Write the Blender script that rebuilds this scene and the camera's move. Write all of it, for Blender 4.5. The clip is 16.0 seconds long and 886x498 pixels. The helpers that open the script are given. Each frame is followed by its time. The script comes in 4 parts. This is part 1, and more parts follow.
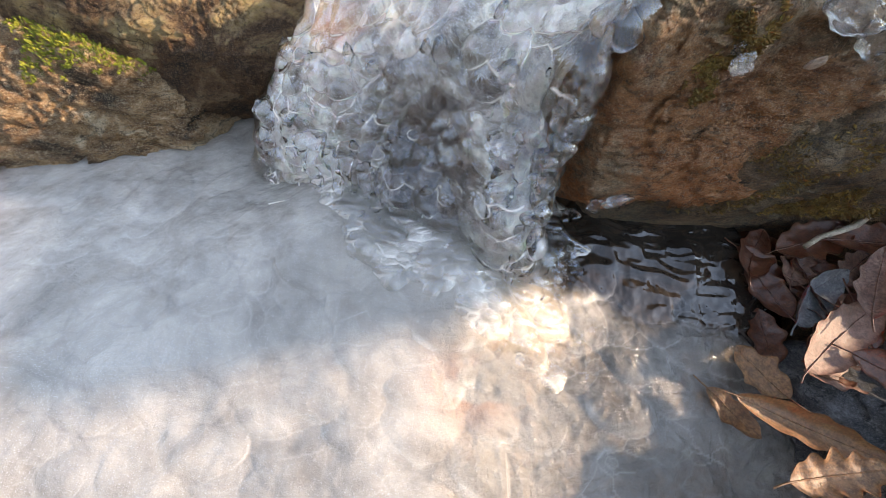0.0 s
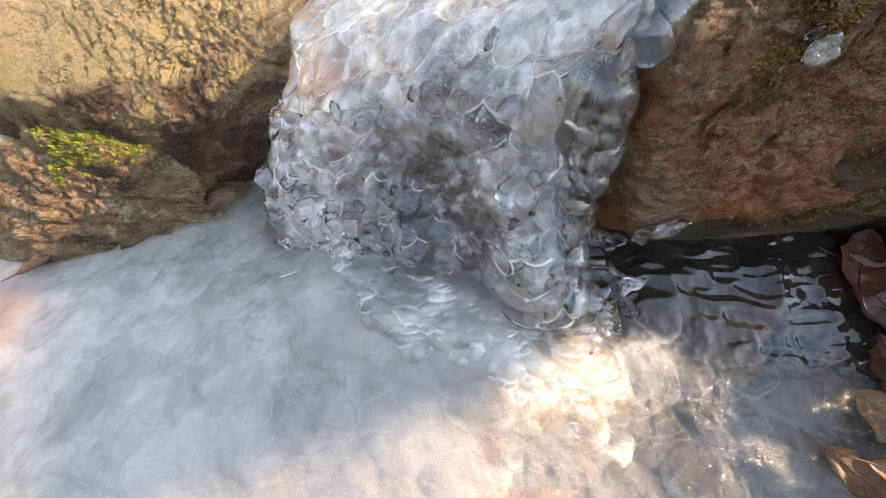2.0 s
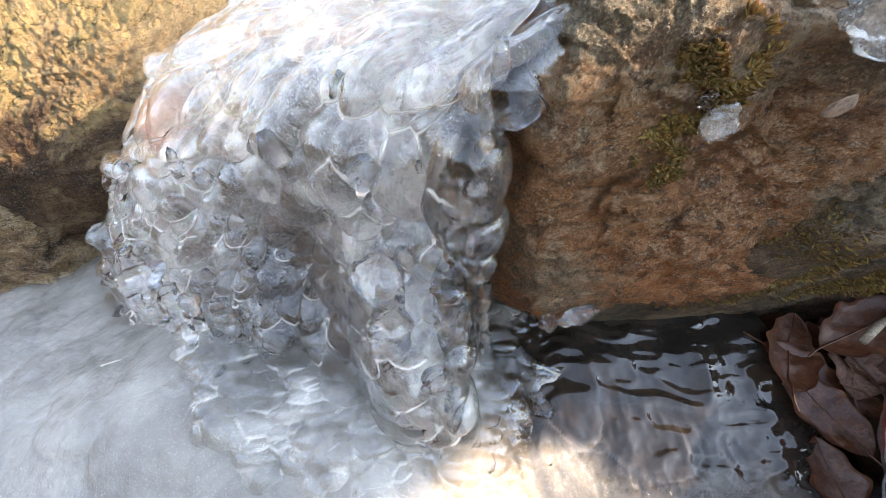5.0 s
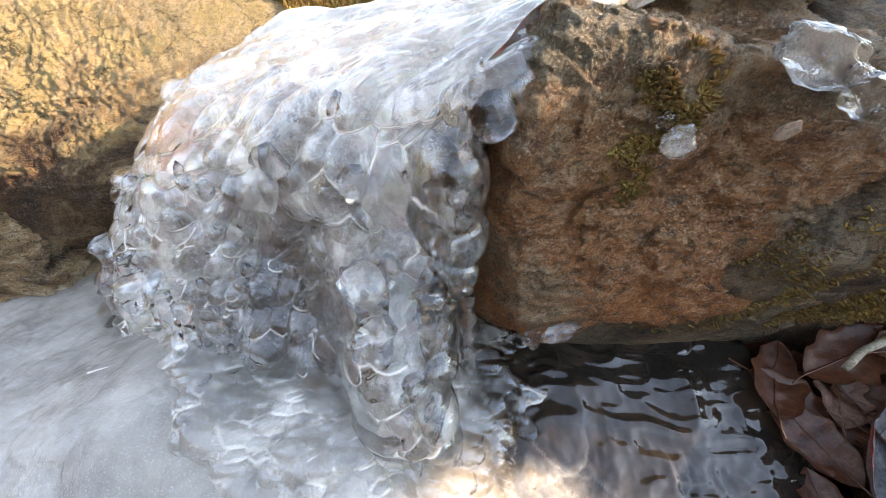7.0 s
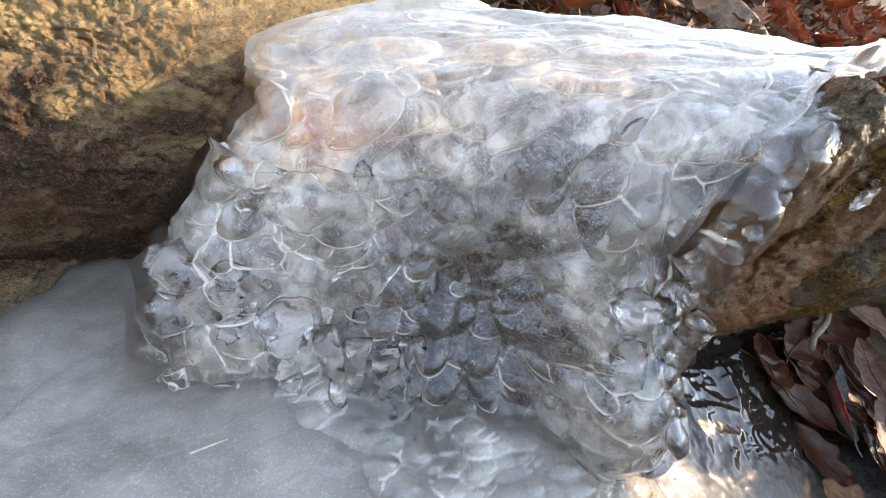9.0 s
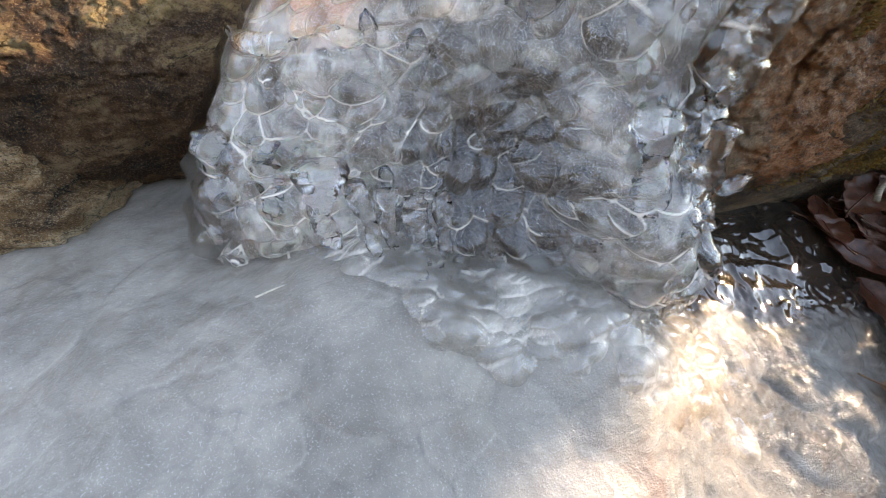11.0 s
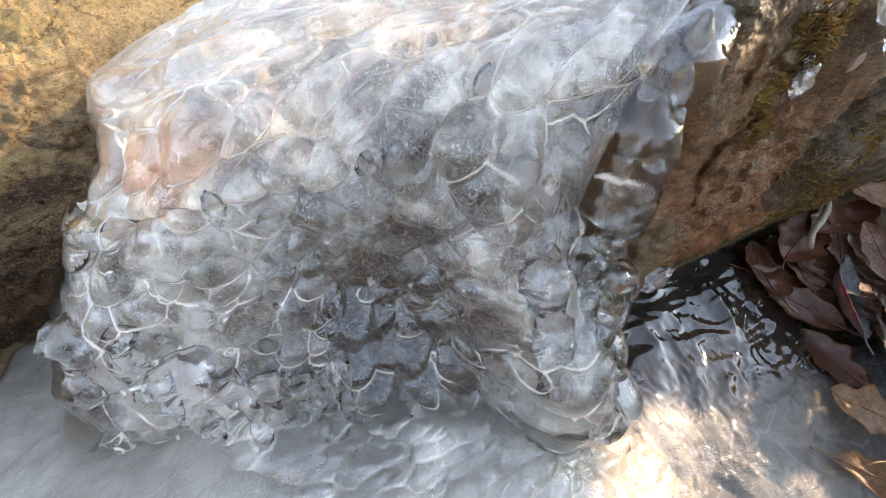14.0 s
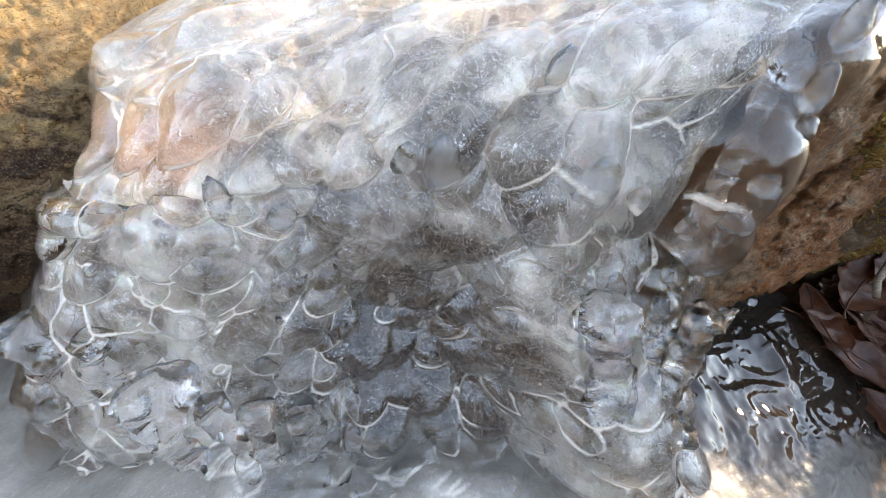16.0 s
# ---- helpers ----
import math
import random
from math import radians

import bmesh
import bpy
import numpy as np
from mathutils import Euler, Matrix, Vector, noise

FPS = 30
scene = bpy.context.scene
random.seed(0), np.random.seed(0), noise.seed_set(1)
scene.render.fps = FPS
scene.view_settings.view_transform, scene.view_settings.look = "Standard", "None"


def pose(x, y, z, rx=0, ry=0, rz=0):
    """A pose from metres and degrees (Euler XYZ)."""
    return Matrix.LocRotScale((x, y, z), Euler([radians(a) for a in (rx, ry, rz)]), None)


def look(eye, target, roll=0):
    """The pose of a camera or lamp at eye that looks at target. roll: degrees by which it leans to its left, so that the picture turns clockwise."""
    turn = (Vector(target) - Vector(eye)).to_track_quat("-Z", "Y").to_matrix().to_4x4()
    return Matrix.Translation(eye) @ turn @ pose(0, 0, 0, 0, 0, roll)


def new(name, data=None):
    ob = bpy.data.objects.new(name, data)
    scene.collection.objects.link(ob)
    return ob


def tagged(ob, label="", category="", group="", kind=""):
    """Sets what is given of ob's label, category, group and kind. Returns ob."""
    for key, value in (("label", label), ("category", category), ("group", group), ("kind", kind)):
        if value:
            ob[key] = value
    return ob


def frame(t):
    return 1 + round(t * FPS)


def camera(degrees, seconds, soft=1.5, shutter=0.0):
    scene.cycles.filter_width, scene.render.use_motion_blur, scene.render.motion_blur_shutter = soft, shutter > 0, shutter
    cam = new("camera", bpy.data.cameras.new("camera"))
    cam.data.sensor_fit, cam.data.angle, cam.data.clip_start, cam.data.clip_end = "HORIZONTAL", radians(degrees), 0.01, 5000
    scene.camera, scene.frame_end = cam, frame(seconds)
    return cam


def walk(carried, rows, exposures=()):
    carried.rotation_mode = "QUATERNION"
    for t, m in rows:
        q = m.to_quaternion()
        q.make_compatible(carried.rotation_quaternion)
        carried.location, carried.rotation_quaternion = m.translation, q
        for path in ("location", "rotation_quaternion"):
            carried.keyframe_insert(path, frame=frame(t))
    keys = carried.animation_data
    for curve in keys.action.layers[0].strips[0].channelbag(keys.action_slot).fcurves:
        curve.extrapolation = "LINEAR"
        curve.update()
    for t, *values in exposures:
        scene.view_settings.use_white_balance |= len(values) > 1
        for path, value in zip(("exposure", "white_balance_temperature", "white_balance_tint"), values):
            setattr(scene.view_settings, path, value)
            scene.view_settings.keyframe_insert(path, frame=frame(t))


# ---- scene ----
cam = camera(99.8, 16.0, soft=0.5)
EXPO, KELVIN, TINT = 2.0, 11000.0, 20.0
STOPS = [(0.0, 0.0), (2.5, 0.05), (4.0, -0.12), (5.0, 0.42), (7.5, 0.38), (8.5, 0.15), (10.0, 0.1), (12.5, -0.1), (13.5, 0.15), (14.5, 0.25), (16.0, 0.3)]
SUN, SUN_POWER, SKY_POWER = (95.0, 18.0), 2.1, 0.29
PATH = [
    (0, (0.021, 0.006, 0.58), (0.041, 1.195, -1.028), 0.8),
    (0.5, (0.055, 0.007, 0.602), (-0.117, 1.229, -0.972), -9.8),
    (1, (0.063, 0.046, 0.584), (-0.19, 1.339, -0.92), -13.6),
    (1.5, (0.048, 0.082, 0.581), (-0.171, 1.317, -0.977), -13.5),
    (2, (0.06, 0.098, 0.571), (-0.174, 1.309, -1.003), -15.9),
    (2.5, (0.027, 0.125, 0.572), (-0.061, 1.404, -0.963), -8.7),
    (2.7, (0.006, 0.136, 0.576), (-0.058, 1.4, -0.973), -6.7),
    (3, (-0.046, 0.138, 0.505), (-0.025, 1.179, -1.203), -1.3),
    (3.5, (-0.071, 0.157, 0.454), (0.009, 1.18, -1.263), 0.4),
    (4, (0.048, 0.166, 0.429), (0.146, 1.293, -1.221), -2.5),
    (4.5, (0.109, 0.184, 0.452), (0.278, 1.471, -1.07), 1.3),
    (5, (0.148, 0.175, 0.516), (0.146, 1.567, -0.92), -6.5),
    (5.2, (0.171, 0.176, 0.534), (0.071, 1.59, -0.877), -10.9),
    (7.3, (0.152, 0.145, 0.506), (0.219, 1.681, -0.772), -1.5),
    (7.5, (0.071, 0.161, 0.526), (0.153, 1.682, -0.769), 1.8),
    (8, (-0.075, 0.192, 0.518), (0.137, 1.733, -0.739), 7.7),
    (8.5, (-0.139, 0.235, 0.508), (0.432, 1.683, -0.747), 14.3),
    (9, (-0.159, 0.243, 0.491), (0.61, 1.609, -0.752), 14.9),
    (9.5, (-0.176, 0.197, 0.454), (0.518, 1.548, -0.847), 10.8),
    (10, (-0.184, 0.175, 0.444), (0.447, 1.542, -0.873), 7.9),
    (10.2, (-0.18, 0.169, 0.441), (0.431, 1.529, -0.893), 6.7),
    (12.3, (-0.124, 0.159, 0.422), (0.398, 1.379, -1.074), 1.7),
    (12.5, (-0.113, 0.176, 0.437), (0.428, 1.411, -1.041), 1.1),
    (13, (-0.084, 0.209, 0.475), (0.499, 1.493, -0.943), 0.0),
    (13.5, (-0.065, 0.226, 0.491), (0.537, 1.51, -0.919), -0.8),
    (14, (-0.044, 0.239, 0.503), (0.575, 1.522, -0.902), -1.2),
    (14.5, (-0.033, 0.247, 0.503), (0.587, 1.524, -0.906), -1.6),
    (15, (-0.034, 0.264, 0.5), (0.603, 1.58, -0.865), -0.2),
    (15.5, (-0.036, 0.264, 0.477), (0.625, 1.566, -0.89), 2.7),
    (16, (-0.049, 0.282, 0.473), (0.559, 1.614, -0.89), 2.6),
]
walk(cam, [(t, look(eye, target, roll)) for t, eye, target, roll in PATH], exposures=[(t, EXPO + stops, KELVIN + 70 * t, TINT) for t, stops in STOPS])

# ---- world and sun ----
SUN_AZ, SUN_EL = radians(SUN[0]), radians(SUN[1])   # azimuth from +y towards +x
world = bpy.data.worlds.new("sky")
scene.world = world
world.use_nodes = True
wn = world.node_tree
sky = wn.nodes.new("ShaderNodeTexSky")
sky.sky_type, sky.sun_disc = "NISHITA", False
sky.sun_elevation, sky.sun_rotation = SUN_EL, SUN_AZ
sky.air_density, sky.dust_density, sky.ozone_density = 1.0, 0.0, 2.0
sky.altitude = 1500
wn.links.new(sky.outputs[0], wn.nodes["Background"].inputs[0])
wn.nodes["Background"].inputs[1].default_value = SKY_POWER
lamp = bpy.data.lights.new("sun", "SUN")
lamp.energy, lamp.angle, lamp.color = SUN_POWER, radians(1.6), (1.0, 0.98, 0.955)
sun_dir = Vector((math.sin(SUN_AZ) * math.cos(SUN_EL), math.cos(SUN_AZ) * math.cos(SUN_EL), math.sin(SUN_EL)))
new("sun", lamp).matrix_world = look(sun_dir * 20, (0, 0, 0))


# ---- arithmetic ----
def hash3(i, j, k, seed):
    h = (i * 374761393 + j * 668265263 + k * 2147483647 + seed * 1274126177) & 0xFFFFFFFF
    h = ((h ^ (h >> 13)) * 1274126177) & 0xFFFFFFFF
    h = ((h ^ (h >> 16)) * 2246822519) & 0xFFFFFFFF
    return ((h ^ (h >> 15)) & 0xFFFFFF) / float(0xFFFFFF)


def vnoise(p, seed=0):
    """Smooth value noise, -1 to 1, at points p (n, 3)."""
    base = np.floor(p).astype(np.int64)
    f = p - base
    f = f * f * f * (f * (f * 6 - 15) + 10)
    out = np.zeros(len(p))
    for dx in (0, 1):
        for dy in (0, 1):
            for dz in (0, 1):
                w = (f[:, 0] if dx else 1 - f[:, 0]) * (f[:, 1] if dy else 1 - f[:, 1]) * (f[:, 2] if dz else 1 - f[:, 2])
                out += w * hash3(base[:, 0] + dx, base[:, 1] + dy, base[:, 2] + dz, seed)
    return out * 2 - 1


def fbm(p, octaves=4, seed=0, rough=0.5):
    out, a = np.zeros(len(p)), 1.0
    for o in range(octaves):
        out += a * vnoise(p * 2 ** o + 17.3 * o, seed + o)
        a *= rough
    return out


def smooth(a, b, v):
    t = np.clip((v - a) / (b - a), 0, 1)
    return t * t * (3 - 2 * t)


# ---- materials ----
def mat(name):
    m = bpy.data.materials.new(name)
    m.use_nodes = True
    nt = m.node_tree
    return m, nt, nt.nodes["Principled BSDF"]


def node(nt, kind, **inputs):
    n = nt.nodes.new(kind)
    for k, v in inputs.items():
        n.inputs[k.replace("_", " ")].default_value = v
    return n


def coords(nt, scale=(1, 1, 1), kind="Object", turn=(0, 0, 0)):
    tc = nt.nodes.new("ShaderNodeTexCoord")
    mp = nt.nodes.new("ShaderNodeMapping")
    mp.inputs["Scale"].default_value = scale
    mp.inputs["Rotation"].default_value = turn
    nt.links.new(tc.outputs[kind], mp.inputs[0])
    return mp.outputs[0]


def noise_tex(nt, at, scale, detail=4.0, rough=0.55, distortion=0.0):
    n = node(nt, "ShaderNodeTexNoise", Scale=scale, Detail=detail, Roughness=rough, Distortion=distortion)
    nt.links.new(at, n.inputs["Vector"])
    return n.outputs["Fac"]


def ramp(nt, fac, stops):
    r = nt.nodes.new("ShaderNodeValToRGB")
    e = r.color_ramp.elements
    while len(e) < len(stops):
        e.new(0.5)
    for el, (pos, col) in zip(e, stops):
        el.position, el.color = pos, (*col, 1) if len(col) == 3 else col
    nt.links.new(fac, r.inputs[0])
    return r.outputs[0]


def grey(nt, fac, a, b, lo=0.0, hi=1.0):
    r = nt.nodes.new("ShaderNodeMapRange")
    for i, v in enumerate((a, b, lo, hi)):
        r.inputs[i + 1].default_value = v
    nt.links.new(fac, r.inputs[0])
    return r.outputs[0]


def mix(nt, fac, a, b, mode="MIX"):
    m = nt.nodes.new("ShaderNodeMix")
    m.data_type, m.blend_type = "RGBA", mode
    for sock, v in ((m.inputs[0], fac), (m.inputs[6], a), (m.inputs[7], b)):
        if isinstance(v, (int, float)):
            sock.default_value = v
        elif isinstance(v, tuple):
            sock.default_value = (*v, 1)
        else:
            nt.links.new(v, sock)
    return m.outputs[2]


def bump(nt, target, *layers):
    last = None
    for height, strength, dist in layers:
        b = node(nt, "ShaderNodeBump", Strength=strength, Distance=dist)
        nt.links.new(height, b.inputs["Height"])
        if last:
            nt.links.new(last, b.inputs["Normal"])
        last = b.outputs[0]
    nt.links.new(last, target.inputs["Normal"])
    return last


def attr(nt, name):
    a = nt.nodes.new("ShaderNodeAttribute")
    a.attribute_name = name
    return a.outputs["Fac"]


def rock_material(name, dark, mid, light, tint, grain=(1, 1, 1), turn=(0, 0, 0), wet=0.6, green=0.0, crust=None, low=None, dirt=1.0, coarse=1.0):
    """Rough stone: blotches, slanting streaks, grit, cracks; crust: pale lichen tone up high, brightened for sunlight;
    low: stained colour of the foot.
    """
    m, nt, bs = mat(name)
    at = coords(nt, grain, turn=turn)
    flat = coords(nt)
    streaked = coords(nt, (0.65, 1, 1.7), turn=turn)
    big, fine, grit = noise_tex(nt, at, 11, 10, 0.68, 0.8), noise_tex(nt, streaked, 75, 12, 0.8, 0.5), noise_tex(nt, flat, 190, 10, 0.82)
    speck = noise_tex(nt, flat, 520, 4, 0.7)
    warped = nt.nodes.new("ShaderNodeVectorMath")
    warped.operation = "MULTIPLY_ADD"
    bend = node(nt, "ShaderNodeTexNoise", Scale=14.0, Detail=8.0, Roughness=0.7)
    nt.links.new(at, bend.inputs["Vector"])
    nt.links.new(bend.outputs["Color"], warped.inputs[0])
    warped.inputs[1].default_value = (0.1, 0.1, 0.1)
    nt.links.new(at, warped.inputs[2])
    cells = node(nt, "ShaderNodeTexVoronoi", Scale=15.0)
    cells.feature = "DISTANCE_TO_EDGE"
    nt.links.new(warped.outputs[0], cells.inputs["Vector"])
    crack = grey(nt, cells.outputs["Distance"], 0.0, 0.03, 1, 0)
    broken = mix(nt, 1.0, crack, grey(nt, big, 0.45, 0.58, 0.0, 0.95), "MULTIPLY")
    col = ramp(nt, big, [(0.36, dark), (0.46, mid), (0.55, tint), (0.66, light)])
    if low:
        height = nt.nodes.new("ShaderNodeSeparateXYZ")
        nt.links.new(warped.outputs[0], height.inputs[0])
        z = nt.nodes.new("ShaderNodeSeparateXYZ")
        nt.links.new(flat, z.inputs[0])
        sway = nt.nodes.new("ShaderNodeMath")
        sway.operation = "MULTIPLY_ADD"
        nt.links.new(big, sway.inputs[0])
        sway.inputs[1].default_value = 0.3
        nt.links.new(z.outputs[2], sway.inputs[2])
        stain = mix(nt, grey(nt, fine, 0.42, 0.6), tuple(0.45 * v for v in low[0]), low[0])
        col = mix(nt, grey(nt, sway.outputs[0], low[1], low[2], 0.85, 0.0), col, stain)
    if green:
        patch = grey(nt, noise_tex(nt, flat, 7, 8, 0.75), 0.5, 0.58, 0, green)
        col = mix(nt, patch, col, mix(nt, grey(nt, grit, 0.4, 0.6), (0.08, 0.08, 0.035), (0.42, 0.42, 0.3)))
    # lichen tone above about 0.3 m also paints the sunlit part brighter
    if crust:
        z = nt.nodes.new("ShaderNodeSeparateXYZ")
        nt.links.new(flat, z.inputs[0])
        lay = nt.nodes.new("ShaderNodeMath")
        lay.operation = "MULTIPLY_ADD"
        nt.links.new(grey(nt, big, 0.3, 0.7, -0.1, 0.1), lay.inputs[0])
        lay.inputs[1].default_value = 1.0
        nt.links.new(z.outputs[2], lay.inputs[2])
        lit_lichen = mix(nt, grey(nt, grit, 0.42, 0.58), crust[0], crust[1])
        lit_lichen = mix(nt, grey(nt, big, 0.5, 0.6, 0, 0.6), lit_lichen, (0.66, 0.48, 0.18))
        col = mix(nt, grey(nt, lay.outputs[0], 0.3, 0.4, 0, 0.94), col, lit_lichen)
    col = mix(nt, grey(nt, fine, 0.47, 0.4, 0, 0.85 * dirt), col, dark)
    col = mix(nt, grey(nt, fine, 0.53, 0.6, 0, 0.45), col, light)
    col = mix(nt, grey(nt, grit, 0.46, 0.38, 0, 0.8 * dirt), col, dark)
    col = mix(nt, grey(nt, grit, 0.54, 0.62, 0, 0.5), col, light)
    col = mix(nt, broken, col, tuple(0.3 * v for v in dark))
    col = mix(nt, grey(nt, speck, 0.56, 0.62, 0, 0.75), col, light)
    col = mix(nt, grey(nt, speck, 0.44, 0.38, 0, 0.7), col, dark)
    nt.links.new(col, bs.inputs["Base Color"])
    nt.links.new(grey(nt, fine, 0.35, 0.65, wet, min(1, wet + 0.35)), bs.inputs["Roughness"])
    bump(nt, bs, (big, 0.7, 0.014), (broken, 0.8, -0.008), (fine, 1.0, 0.01 * coarse), (grit, 1.0, 0.005 * coarse), (speck, 0.7, 0.0012 * coarse))
    return m


M_ROCK_R = rock_material("ochre_rock", (0.02, 0.01, 0.005), (0.3, 0.13, 0.05), (0.72, 0.53, 0.36), (0.5, 0.225, 0.08), (1, 1, 1.7), (0, radians(35), 0), 0.3, 0.55, None, ((0.72, 0.2, 0.035), 0.38, 0.6), 0.75, 1.6)
# dark base and pale crust put the boulder's shade and sun into its colour
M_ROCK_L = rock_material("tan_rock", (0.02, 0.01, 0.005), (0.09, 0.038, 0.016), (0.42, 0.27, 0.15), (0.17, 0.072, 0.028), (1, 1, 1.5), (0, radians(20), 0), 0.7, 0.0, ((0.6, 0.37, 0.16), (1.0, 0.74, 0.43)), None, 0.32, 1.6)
M_ROCK_T = rock_material("layered_rock", (0.04, 0.02, 0.01), (0.3, 0.15, 0.07), (0.85, 0.66, 0.44), (0.5, 0.26, 0.11), (1, 1, 2.2), (0, radians(24), 0), 0.6, 0.0, None, None, 0.75, 1.7)
M_ROCK_D = rock_material("dark_rock", (0.012, 0.008, 0.005), (0.12, 0.066, 0.034), (0.36, 0.24, 0.14), (0.2, 0.105, 0.05), (1, 1, 1.5), (0, radians(30), 0), 0.5, 0.3)
M_ROCK_G = rock_material("grey_rock", (0.02, 0.02, 0.022), (0.075, 0.075, 0.078), (0.25, 0.25, 0.25), (0.11, 0.1, 0.095), (1, 1, 3), (0.3, 0.4, 0), 0.6)


def ice_material(name, milk_colour, rough=0.06, low=0.0, high=1.0):
    """Clear ice with clouded parts and painted rim glints, by the milk attribute and a grain of air bubbles."""
    m, nt, bs = mat(name)
    out = nt.nodes["Material Output"]
    at = coords(nt)
    cloud, fine, dots = noise_tex(nt, at, 30, 5, 0.6, 0.8), noise_tex(nt, at, 240, 4, 0.65), noise_tex(nt, at, 900, 2, 0.5)
    bs.inputs["Base Color"].default_value = (1.0, 1.0, 1.0, 1)
    bs.inputs["Transmission Weight"].default_value = 1.0
    bs.inputs["IOR"].default_value = 1.42
    bs.inputs["Coat Weight"].default_value = 0.85
    bs.inputs["Coat IOR"].default_value = 1.6
    bs.inputs["Coat Roughness"].default_value = 0.02
    bs.inputs["Roughness"].default_value = rough
    white = nt.nodes.new("ShaderNodeBsdfPrincipled")
    nt.links.new(mix(nt, cloud, tuple(0.8 * c for c in milk_colour), milk_colour), white.inputs["Base Color"])
    white.inputs["Roughness"].default_value = 0.22
    white.inputs["IOR"].default_value = 1.31
    white.inputs["Subsurface Weight"].default_value = 0.3
    white.inputs["Subsurface Radius"].default_value = (0.8, 0.95, 1.0)
    white.inputs["Subsurface Scale"].default_value = 0.006
    white.inputs["Coat Weight"].default_value = 0.6
    white.inputs["Coat Roughness"].default_value = 0.05
    n = bump(nt, bs, (noise_tex(nt, at, 70, 2, 0.5, 0.3), 0.12, 0.004), (noise_tex(nt, at, 130, 2, 0.5, 2.2), 0.16, 0.003), (fine, 0.02, 0.002))
    nt.links.new(n, white.inputs["Normal"])
    nt.links.new(n, bs.inputs["Coat Normal"])
    add = nt.nodes.new("ShaderNodeMath")
    add.operation = "MULTIPLY_ADD"
    nt.links.new(grey(nt, cloud, 0.3, 0.7, -0.12, 0.02), add.inputs[0])
    add.inputs[1].default_value = 1.0
    nt.links.new(attr(nt, "milk"), add.inputs[2])
    speckle = nt.nodes.new("ShaderNodeMath")
    speckle.operation = "ADD"
    nt.links.new(add.outputs[0], speckle.inputs[0])
    nt.links.new(mix(nt, 1.0, grey(nt, dots, 0.6, 0.66, 0, 0.4), grey(nt, cloud, 0.42, 0.6), "MULTIPLY"), speckle.inputs[1])
    add = speckle
    shader = nt.nodes.new("ShaderNodeMixShader")
    nt.links.new(grey(nt, add.outputs[0], 0.18, 0.8, low, high), shader.inputs[0])
    nt.links.new(bs.outputs[0], shader.inputs[1])
    nt.links.new(white.outputs[0], shader.inputs[2])
    nt.links.new(shader.outputs[0], out.inputs[0])
    return m


M_ICE = ice_material("clouded_ice", (0.95, 0.88, 0.79), 0.0)
M_CLEAR = ice_material("clear_ice", (0.92, 0.86, 0.78), 0.0, 0.0, 0.6)


def inner_material():
    """Milky ice, cloudy in soft swathes and full of bubbles, that lets dark wet rock and rust show."""
    m, nt, bs = mat("milky_ice_on_rock")
    at = coords(nt)
    cloud, fine = noise_tex(nt, at, 44, 6, 0.62, 1.0), noise_tex(nt, at, 240, 8, 0.8)
    white = mix(nt, grey(nt, cloud, 0.4, 0.6), (0.3, 0.25, 0.205), (0.78, 0.715, 0.63))
    rock = ramp(nt, noise_tex(nt, at, 60, 6, 0.7, 0.6), [(0.36, (0.006, 0.006, 0.008)), (0.48, (0.035, 0.026, 0.02)), (0.6, (0.12, 0.075, 0.045)), (0.75, (0.22, 0.18, 0.14))])
    rock = mix(nt, grey(nt, fine, 0.45, 0.65, 0, 0.5), rock, (0.17, 0.135, 0.105))
    col = mix(nt, attr(nt, "milk"), rock, white)
    col = mix(nt, grey(nt, attr(nt, "rust"), 0.35, 0.9, 0, 0.5), col, (0.42, 0.15, 0.07))
    bubbles = noise_tex(nt, at, 1300, 2, 0.5)
    col = mix(nt, grey(nt, bubbles, 0.58, 0.63, 0, 0.85), col, (0.92, 0.91, 0.9))
    nt.links.new(col, bs.inputs["Base Color"])
    bs.inputs["Roughness"].default_value = 0.3
    nt.links.new(grey(nt, attr(nt, "milk"), 0, 1, 0, 0.4), bs.inputs["Subsurface Weight"])
    bs.inputs["Subsurface Scale"].default_value = 0.003
    bump(nt, bs, (cloud, 0.5, 0.01), (fine, 0.3, 0.002))
    return m


M_INNER = inner_material()


